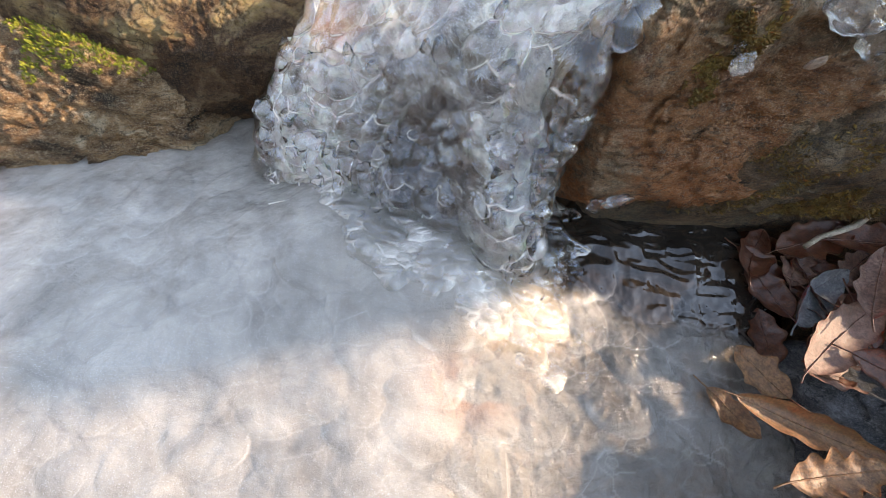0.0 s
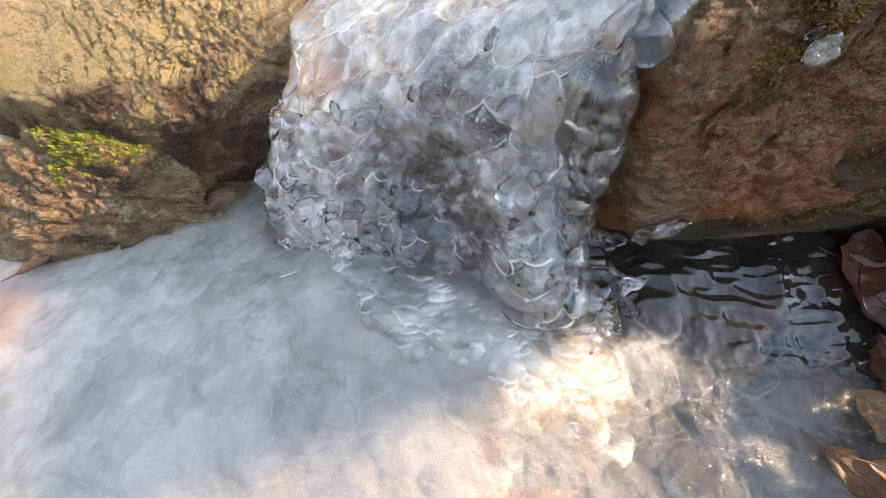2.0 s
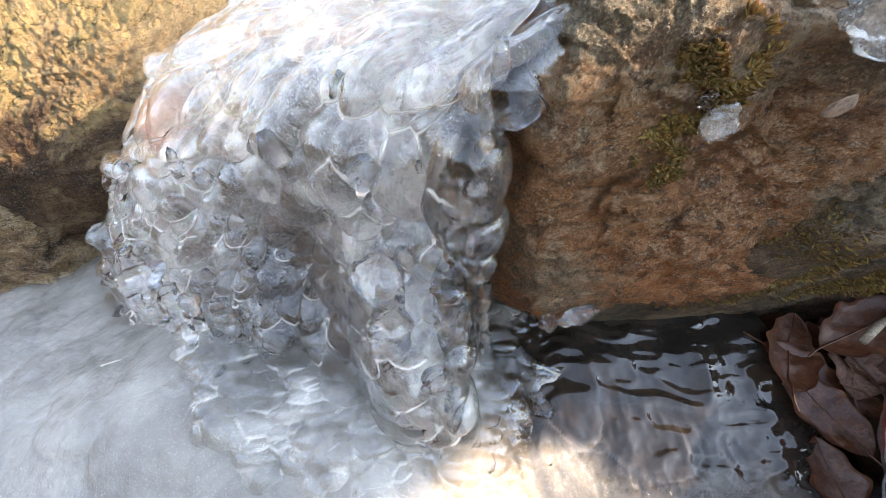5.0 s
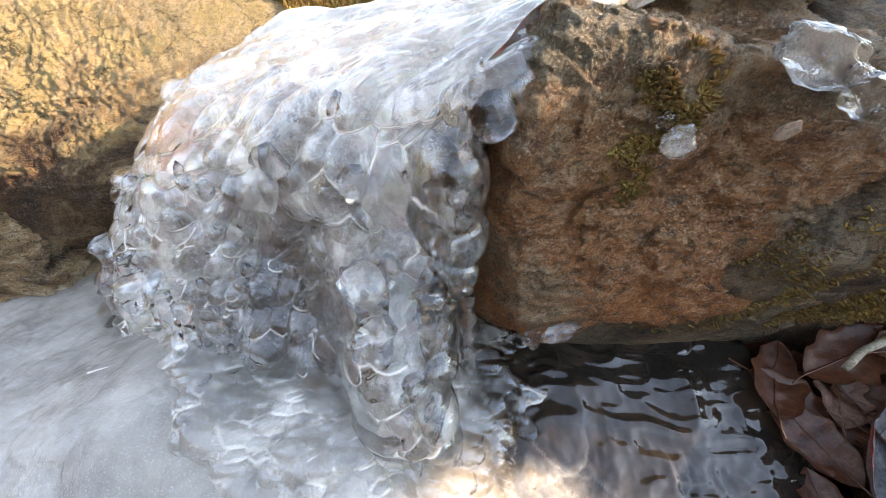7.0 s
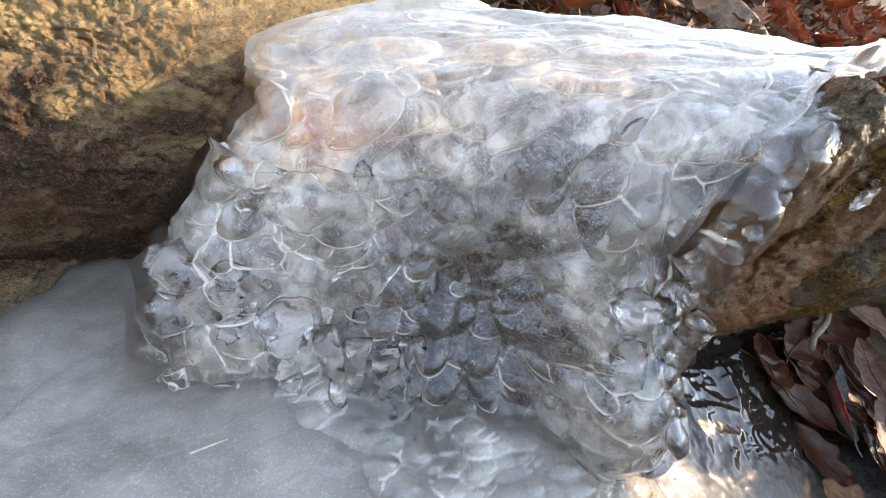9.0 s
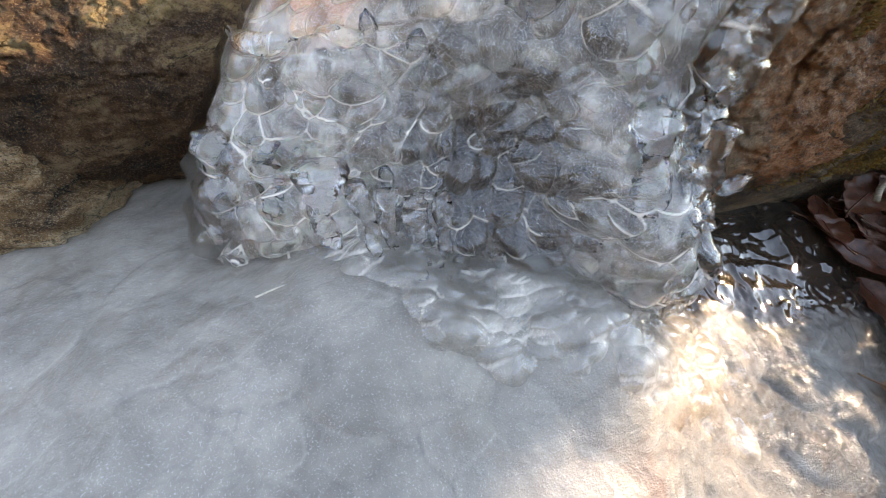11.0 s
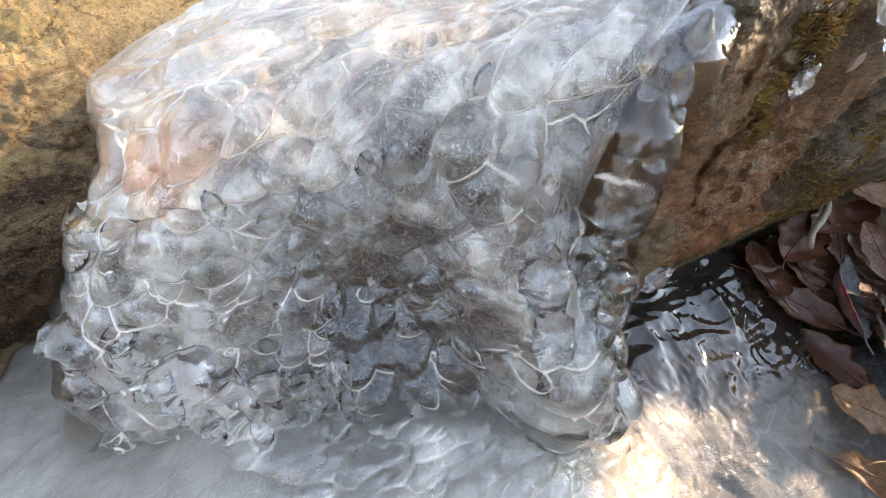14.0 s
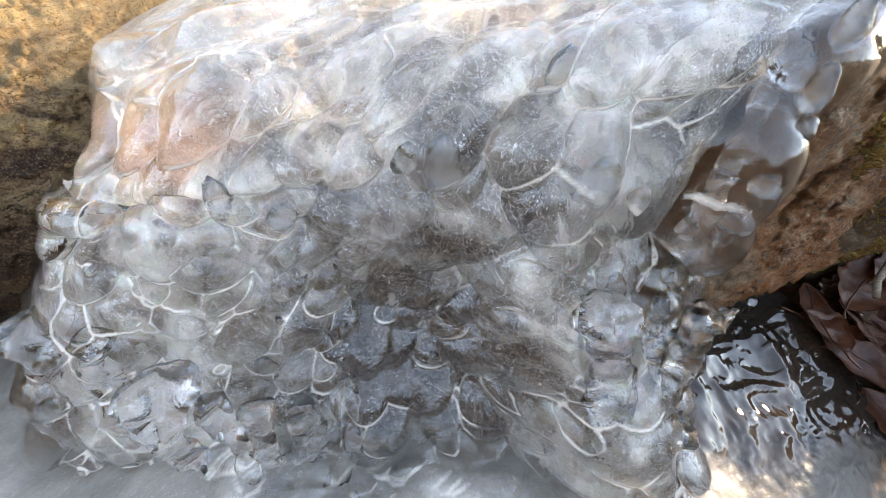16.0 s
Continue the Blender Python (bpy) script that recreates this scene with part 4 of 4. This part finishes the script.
# ---- stones at the side ----
# out of view; its overhang is shaped to cast the shade on pool and fall
boulder("leaning_boulder", (1.95, 0.384, 0.72), [
    ((0.17, -0.6, -0.79), (1.63, 0.145, 0.614)), ((-1, 0, -0.15), (1.63, 0.334, 0.644)), ((0, -0.2, 0.98), (1.85, 0.334, 0.9)), ((1, 0, 0), (2.45, 0.434, 0.4)), ((0, 1, 0), (1.95, 0.784, 0.4)), ((0, 0, -1), (1.95, 0.434, 0.02)), ((0, -1, 0.1), (1.95, -0.4, 0.744))],
    M_ROCK_D, "unseen tall boulder added to shade the fall and pool", 5, 16, ((5, 0.02), (16, 0.01)), 31)
# also out of view, added to keep low sun off the leaf pile
boulder("bank_boulder", (1.05, 0.42, 0.1), [
    ((-1, 0, 0.1), (0.9, 0.3, 0.1)), ((0, -1, 0.05), (1.0, 0.26, 0.1)), ((0, 0, 1), (1.0, 0.3, 0.32)), ((1, 0, 0), (1.35, 0.3, 0.1)), ((0, 1, 0), (1.05, 0.6, 0.1)), ((0, 0, -1), (1.05, 0.3, -0.06))],
    M_ROCK_D, "unseen low boulder added to shade the leaf pile and water", 5, 14, ((7, 0.015), (24, 0.006)), 32)
boulder("grey_stone", (0.72, 0.1, 0.02), [
    ((-0.8, -0.1, 0.6), (0.56, 0.1, 0.05)), ((-0.1, 0.2, 0.97), (0.7, 0.1, 0.1)), ((0, -1, 0.2), (0.7, -0.06, 0)), ((0.1, 1, 0.1), (0.7, 0.22, 0)), ((1, 0, 0), (1.0, 0.1, 0)), ((0, 0, -1), (0.7, 0.1, -0.1)), ((-1, 0, 0), (0.53, 0.1, 0))],
    M_ROCK_G, "dark grey layered stone among the leaves", 6, 12, ((7, 0.02), (24, 0.008), (80, 0.003)), 33, ((0.9, 0.2, 0.4), 22, 0.012))
boulder("bank_stone", (0.85, 0.3, -0.03), [
    ((-0.6, -0.1, 0.8), (0.66, 0.3, 0.05)), ((0, 0, 1), (0.85, 0.3, 0.1)), ((0, -1, 0.1), (0.85, 0.16, 0)), ((0, 1, 0.1), (0.85, 0.5, 0)), ((1, 0, 0), (1.2, 0.3, 0)), ((0, 0, -1), (0.85, 0.3, -0.15)), ((-1, 0, 0.1), (0.62, 0.3, 0))],
    M_ROCK_D, "dark stone half buried under the leaf pile", 5, 12, ((7, 0.02), (24, 0.008)), 35)


# ---- leaves ----
def leaf_mesh(name, length, width, lobes, depth, material, curl=0.3, bend=0.2, seed=0, rows=40, half=5):
    """A dry leaf along +y with a lobed edge, curled across and bent along, with a real thickness."""
    t = np.linspace(0, 1, rows)
    edge = np.sin(np.pi * np.clip(t, 0, 1) ** 0.85) ** 0.75
    wave = 1 - depth * (0.5 + 0.5 * np.cos(2 * np.pi * lobes * t)) * np.sin(np.pi * t)
    w = np.maximum(width * 0.5 * edge * wave, 0.0008)
    q = np.linspace(-1, 1, 2 * half + 1)
    T, Q = np.meshgrid(t, q, indexing="ij")
    x = Q * w[:, None] * (1 + 0.08 * vnoise(np.stack([T.ravel() * 9, Q.ravel() * 2, 0 * T.ravel()], 1), seed).reshape(T.shape))
    y = T * length + 0.12 * np.abs(x) * (Q != 0)
    z = curl * width * (Q ** 2) * (w / (0.5 * width))[:, None] * 0.5 + bend * length * ((T - 0.5) ** 2) * 2
    pts = np.stack([x, y, z], 2).reshape(-1, 3)
    pts[:, 2] += 0.05 * width * fbm(np.stack([pts[:, 0] / width * 3, pts[:, 1] / length * 5, 0 * pts[:, 0]], 1), 3, seed + 3)
    pts[:, 2] += 0.012 * width * np.abs(np.sin(np.pi * (T * 8 - np.abs(Q) * 1.5))).ravel()
    n, cols = len(pts), 2 * half + 1
    low = pts - np.array([0, 0, 0.0007])
    f = grid_faces(rows, cols)
    i = np.arange(n).reshape(rows, cols)
    rim = np.concatenate([i[:, 0], i[-1, 1:], i[::-1, -1][1:], i[0, ::-1][1:-1]])
    nxt = np.roll(rim, -1)
    side = np.stack([rim, rim + n, nxt + n, nxt], 1)
    return mesh_of(name, np.concatenate([pts, low]), np.concatenate([f, f[:, ::-1] + n, side]), material), (pts[half], pts[(rows - 1) * cols + half], pts.reshape(rows, cols, 3)[:, half])


def tube_mesh(name, line, r0, r1, material, seed=0, cols=8):
    line = np.asarray(line, float)
    rows = len(line)
    way = np.gradient(line, axis=0)
    way /= np.linalg.norm(way, axis=1, keepdims=True)
    side = np.cross(way, [0.13, 0.21, 0.97])
    side /= np.linalg.norm(side, axis=1, keepdims=True)
    up = np.cross(side, way)
    a = np.linspace(0, 2 * np.pi, cols, endpoint=False)
    r = np.linspace(r0, r1, rows) * (1 + 0.15 * vnoise(np.stack([np.arange(rows) * 0.7, np.zeros(rows), np.zeros(rows)], 1), seed))
    p = line[:, None] + r[:, None, None] * (np.cos(a)[None, :, None] * side[:, None] + np.sin(a)[None, :, None] * up[:, None])
    i = np.arange(rows * cols).reshape(rows, cols)
    f = np.stack([i[:-1], np.roll(i[:-1], -1, 1), np.roll(i[1:], -1, 1), i[1:]], -1).reshape(-1, 4).tolist()
    return mesh_of(name, p.reshape(-1, 3), f + [i[0][::-1].tolist(), i[-1].tolist()], material)


def leaf(place, turn, tilt, label, length=0.11, width=0.065, lobes=4, depth=0.3, material=None, curl=0.3, bend=0.2, seed=0, group="fallen leaves"):
    me, (base, tip, rib) = leaf_mesh("oak_leaf", length, width, lobes, depth, material or M_LEAF, curl, bend, seed)
    ob = thing("fallen_leaf", me, label, "leaf", group)
    stalk = np.concatenate([[rib[0] + np.array([0.003, -0.022, 0.004])], [rib[0] + np.array([0.001, -0.01, 0.001])], rib[::3] + np.array([0, 0, 0.0004])])
    part("stalk", tube_mesh("stalk", stalk, 0.0012, 0.0005, material or M_LEAF, seed, 6), ob)
    m = pose(*place, tilt[0], tilt[1], turn) @ Matrix.Translation((0, -length / 2, 0))
    ob.matrix_world = m
    return ob


# the pile at the side of the pool: place, turn about z, tilt, length, width
leaf((0.585, 0.285, 0.085), -52, (6, 38), "dry grey leaf curled on its edge beside the water", 0.15, 0.06, 0, 0.0, M_LEAF_GREY, 0.5, 0.25, 1)
leaf((0.578, 0.215, 0.095), -58, (4, 14), "reddish brown oak leaf with a torn edge on the pile", 0.19, 0.066, 7, 0.1, M_LEAF_RED, 0.3, 0.1, 2)
leaf((0.655, 0.28, 0.118), -40, (8, -25), "folded reddish brown leaf on the pile", 0.14, 0.05, 4, 0.2, M_LEAF_RED, 0.6, 0.2, 3)
leaf((0.475, 0.178, 0.055), 30, (4, -14), "orange brown leaf frozen into the ice edge", 0.085, 0.06, 3, 0.3, M_LEAF, 0.2, 0.1, 4)
leaf((0.5, 0.105, 0.055), -118, (3, 24), "long orange brown leaf with a rolled edge", 0.18, 0.045, 5, 0.16, M_LEAF, 0.8, 0.15, 5)
leaf((0.49, 0.05, 0.07), -84, (8, 6), "brown oak leaf with pointed lobes", 0.12, 0.06, 5, 0.42, M_LEAF, 0.4, 0.15, 6)
leaf((0.47, 0.005, 0.06), -60, (4, -8), "pale underside of an oak leaf with a white stalk", 0.13, 0.07, 4, 0.35, M_LEAF_PALE, 0.3, 0.1, 7)
leaf((0.56, 0.0, 0.085), -95, (10, 12), "brown curled oak leaf on the stones", 0.13, 0.07, 4, 0.35, M_LEAF, 0.5, 0.2, 8)
leaf((0.535, 0.36, 0.087), -35, (3, 10), "wet red brown leaf at the edge of the water", 0.11, 0.06, 3, 0.2, M_LEAF_WET, 0.3, 0.1, 9)
leaf((0.62, 0.37, 0.11), -75, (6, 12), "wet red brown leaf under the boulder", 0.14, 0.07, 4, 0.2, M_LEAF_WET, 0.3, 0.1, 10)
leaf((0.7, 0.36, 0.12), -95, (5, 8), "dark brown wet leaf under the boulder", 0.13, 0.07, 4, 0.25, M_LEAF_WET, 0.3, 0.1, 11)
leaf((0.535, 0.3, 0.075), 12, (4, -14), "wet red brown leaf lying in the water", 0.1, 0.055, 3, 0.2, M_LEAF_WET, 0.2, 0.1, 12)
leaf((0.7, 0.415, 0.135), -88, (8, 20), "pale leaf scrap caught under the boulder", 0.09, 0.045, 4, 0.4, M_LEAF_PALE, 0.4, 0.1, 13)
leaf((0.52, 0.235, 0.045), -10, (4, -20), "wet dark leaf at the edge of the ice", 0.09, 0.05, 3, 0.3, M_LEAF_WET, 0.3, 0.1, 14)
leaf((0.735, 0.26, 0.13), -30, (10, 14), "brown dry leaf on the bank", 0.14, 0.08, 4, 0.3, M_LEAF, 0.4, 0.15, 15)
leaf((0.76, 0.34, 0.14), 20, (8, -10), "brown dry leaf on the bank", 0.13, 0.07, 4, 0.3, M_LEAF, 0.4, 0.15, 16)
leaf((0.62, 0.15, 0.1), -130, (6, 25), "dark brown leaf wedged beside the grey stone", 0.12, 0.06, 4, 0.3, M_LEAF_WET, 0.4, 0.15, 17)
leaf((0.43, 0.13, 0.028), -150, (4, 8), "orange leaf scrap under the ice edge", 0.08, 0.045, 3, 0.3, M_LEAF, 0.2, 0.1, 18)
rnd = random.Random(63)
for k in range(22):
    x, y = rnd.uniform(0.54, 0.74), rnd.uniform(0.16, 0.43)
    leaf((x, y, 0.05 + 0.16 * (x - 0.5) + rnd.uniform(0, 0.02)), rnd.uniform(0, 360), (rnd.uniform(-12, 12), rnd.uniform(-18, 18)), ("wet red brown leaf lying in the pile", "dark wet leaf matted in the pile", "dull brown leaf in the damp pile")[k % 3], rnd.uniform(0.08, 0.13), rnd.uniform(0.045, 0.065), 4, 0.3, (M_LEAF_WET, M_LEAF_WET, M_LEAF_RED)[k % 3], 0.3, 0.12, 300 + k)
twig_line = np.array([(0.58 + 0.03 * k, 0.345 + 0.012 * k + 0.004 * math.sin(k * 1.7), 0.128 + 0.004 * k) for k in range(9)])
thing("twig", tube_mesh("twig", twig_line, 0.004, 0.0065, M_TWIG, 3), "thin brown twig lying across the leaf pile", "twig")
straw_line = np.array([(-0.236 + 0.0036 * k, 0.3965 + 0.0002 * k, 0.0) for k in range(8)])
straw_line[:, 2] = pool_height(straw_line[:, 0], straw_line[:, 1]) + 0.009
thing("straw", tube_mesh("straw", straw_line, 0.0011, 0.0005, M_STRAW, 4, 6), "short pale straw lying on the pool ice", "straw")

# leaves and sticks on the bank behind the fall
rnd = random.Random(21)
kinds = [leaf_mesh("oak_leaf", 0.12, 0.075, 4, 0.35, m_, c_, b_, 40 + k, 22, 3)[0] for k, (m_, c_, b_) in enumerate([(M_LEAF, 0.5, 0.3), (M_LEAF, 0.3, 0.2), (M_LEAF_PALE, 0.5, 0.3), (M_LEAF, 0.8, 0.2), (M_LEAF_PALE, 0.3, 0.1)])]
for k in range(290):
    x, y = rnd.uniform(-0.1, 2.3), 0.93 + rnd.uniform(0, 1) ** 1.5 * 1.3
    ob = thing("fallen_leaf", kinds[k % 5], ("dry pale brown leaf on the bank", "dry reddish brown leaf on the bank")[k % 5 not in (2, 4)], "leaf", "leaves on the bank")
    s = rnd.uniform(0.6, 1.15)
    z = float(ground_height(np.array(x), np.array(y))) + 0.025 + rnd.uniform(0, 0.03)
    ob.matrix_world = pose(x, y, z, rnd.uniform(-40, 40), rnd.uniform(-40, 40), rnd.uniform(0, 360)) @ Matrix.Diagonal((s, s, s, 1))
stick = np.array([(0.67 + 0.025 * k, 1.1 + 0.004 * k, 0.525 - 0.006 * k) for k in range(10)])
thing("stick", tube_mesh("stick", stick, 0.011, 0.014, M_TWIG, 5, 10), "bare grey stick lying on the leafy bank", "stick")
# stands for a pale curled dry leaf, though hewn like a stone
boulder("pale_stone", (1.02, 1.12, 0.46), [((-0.6, -0.5, 0.6), (0.95, 1.06, 0.5)), ((0.3, -0.3, 0.9), (1.02, 1.12, 0.535)), ((1, 0, 0.3), (1.14, 1.12, 0.48)), ((0, 1, 0), (1.02, 1.22, 0.46)), ((0, -1, 0.2), (1.02, 1.02, 0.46)), ((0, 0, -1), (1.02, 1.12, 0.38)), ((-1, 0, 0), (0.92, 1.1, 0.46))],
        M_LEAF_PALE, "pale sunlit curled leaf, shaped as a stone, at the edge of the leafy bank", 5, 8, ((12, 0.01), (40, 0.004)), 37)


# small leaf scraps that cover the bank
g = np.random.default_rng(9)
n = 5200
cx, cy = g.uniform(-0.3, 2.6, n), 0.9 + g.uniform(0, 1, n) ** 1.4 * 1.8
cz = ground_height(cx, cy) + 0.012 + g.uniform(0, 0.02, n)
turn, tip, roll = g.uniform(0, 6.283, n), g.normal(0, 0.5, n), g.normal(0, 0.5, n)
ux = np.stack([np.cos(turn), np.sin(turn), roll], 1)
uy = np.stack([-np.sin(turn), np.cos(turn), tip], 1)
size = g.uniform(0.012, 0.035, n)[:, None]
mid = np.stack([cx, cy, cz], 1)
corner = [mid - size * ux, mid + size * 0.6 * uy, mid + size * ux, mid - size * 0.6 * uy]
up = np.array([0, 0, 1.0])
verts = np.stack([corner[0] + up * 0.006, corner[1], corner[2] + up * 0.008, corner[3], corner[0] + up * 0.005, corner[1] - up * 0.001, corner[2] + up * 0.007, corner[3] - up * 0.001], 1).reshape(-1, 3)
one = np.array([[0, 1, 3], [1, 2, 3], [4, 7, 5], [5, 7, 6], [0, 4, 5], [0, 5, 1], [1, 5, 6], [1, 6, 2], [2, 6, 7], [2, 7, 3], [3, 7, 4], [3, 4, 0]])
thing("leaf_litter", mesh_of("leaf_litter", verts, (one[None] + 8 * np.arange(n)[:, None, None]).reshape(-1, 3), M_LITTER, False), "brown scraps of dry leaves covering the bank", "leaf litter", kind="stuff")


# ---- moss ----
def tufts(name, host, parent, keep, count, height, material, label, seed):
    """Short shoots of moss on the chosen part of a boulder's surface, in one mesh."""
    p, n = SURFACE[host]
    ids = np.nonzero(keep(p, n))[0]
    if len(ids) == 0:
        return
    g = np.random.default_rng(seed)
    ids = g.choice(ids, count)
    base = p[ids] + g.normal(0, 0.0015, (count, 3)) - n[ids] * 0.001
    way = n[ids] + g.normal(0, 0.45, (count, 3)) + np.array([0, 0, 0.5])
    way /= np.linalg.norm(way, axis=1, keepdims=True)
    side = np.cross(way, g.normal(0, 1, (count, 3)))
    side /= np.linalg.norm(side, axis=1, keepdims=True)
    other = np.cross(way, side)
    h = height * g.uniform(0.5, 1.3, (count, 1))
    r = h * 0.16
    ring = [base + r * (math.cos(a) * side + math.sin(a) * other) for a in (0, 2.1, 4.2)]
    mid = [base + 0.55 * h * way + 1.25 * r * (math.cos(a) * side + math.sin(a) * other) for a in (0.5, 2.6, 4.7)]
    tip = base + h * way
    verts = np.stack(ring + mid + [tip], 1).reshape(-1, 3)
    one = np.array([[0, 1, 3], [1, 4, 3], [1, 2, 4], [2, 5, 4], [2, 0, 5], [0, 3, 5], [3, 4, 6], [4, 5, 6], [5, 3, 6]])
    faces = (one[None] + 7 * np.arange(count)[:, None, None]).reshape(-1, 3)
    ob = part(name, mesh_of(name, verts, faces, material, False), parent, label)
    return tagged(ob, kind="stuff")


objs = bpy.data.objects
tufts("moss", "mossy_ledge", objs["mossy_ledge"], lambda p, n: (p[:, 1] > 0.605 + 0.015 * vnoise(p * 30, 5)) & (n[:, 2] > 0.4) & (p[:, 2] > 0.235) & (p[:, 0] > -0.66 + 0.03 * vnoise(p * 25, 8)) & (p[:, 0] < -0.45), 12000, 0.0055, M_MOSS, "bright yellow green moss", 1)
tufts("moss", "left_boulder", objs["left_boulder"], lambda p, n: (p[:, 0] > -0.06) & (p[:, 1] < 0.95) & (p[:, 2] > 0.43) & (vnoise(p * 20, 6) > -0.5), 5000, 0.013, M_MOSS_GOLD, "golden brown moss", 2)
tufts("moss", "right_boulder", objs["right_boulder"], lambda p, n: (((p[:, 0] - 0.305) ** 2 + (p[:, 2] - 0.372) ** 2 < 0.0007) | ((p[:, 0] - 0.318) ** 2 + (p[:, 2] - 0.42) ** 2 < 0.0009)) & (p[:, 1] < 0.45) & (vnoise(p * 90, 7) > 0.0), 2600, 0.005, M_MOSS_GOLD, "tufts of golden moss", 3)
tufts("moss", "lower_boulder", objs["lower_boulder"], lambda p, n: (p[:, 1] < 0.46) & (p[:, 2] > 0.14) & (vnoise(p * 22, 9) > 0.0), 9000, 0.005, M_MOSS_GOLD, "dry brown moss and rootlets", 5)


# ---- ice and scraps on the boulders ----
def lump(name, place, size, stretch, material, milk, label, category, seed, turn=0.0):
    """A small uneven lump frozen or caught on a rock."""
    d, f = sphere(4)
    p = d * (1 + 0.3 * fbm(d * 1.6, 3, seed))[:, None] * np.array(stretch) * size
    ob = thing(name, mesh_of(name, p, f, material, True, milk=np.full(len(p), milk)), label, category)
    ob.matrix_world = pose(*place, 0, turn, 0)
    return ob


lump("ice_shard", (0.326, 0.376, 0.392), 0.0125, (1.0, 0.35, 0.85), M_CLEAR, 0.45, "bluish shard of ice stuck to the ochre boulder", "ice", 201, 20)
lump("ice_shard", (0.312, 0.376, 0.408), 0.006, (1.0, 0.5, 1.0), M_CLEAR, 0.2, "small glinting bit of ice on the ochre boulder", "ice", 202)
lump("ice_crust", (0.4, 0.38, 0.438), 0.03, (1.3, 0.16, 0.5), M_CLEAR, 0.3, "whitish crust of ice on the boulder's upper edge", "ice", 203, 22)
lump("ice_crust", (0.44, 0.38, 0.415), 0.022, (1.2, 0.2, 0.5), M_CLEAR, 0.2, "thin whitish crust of ice on the ochre boulder", "ice", 204, 40)
lump("ice_bead", (0.27, 0.37, 0.2), 0.012, (1.6, 0.7, 0.7), M_CLEAR, 0.2, "clear bead of ice under the ochre boulder", "ice", 205, -20)
lump("ice_bead", (0.245, 0.376, 0.185), 0.009, (0.9, 0.7, 1.3), M_CLEAR, 0.2, "clear hanging bead of ice under the boulder", "ice", 206)
lump("leaf_scrap", (0.401, 0.378, 0.391), 0.008, (1.2, 0.18, 0.75), M_LEAF_PALE, 0.0, "pale oval leaf scrap stuck to the boulder", "leaf", 207, -20)
leaf((-0.8, 0.535, 0.118), -60, (4, 6), "orange leaf frozen at the edge of the pool", 0.08, 0.03, 3, 0.2, M_LEAF, 0.3, 0.1, 208, "")
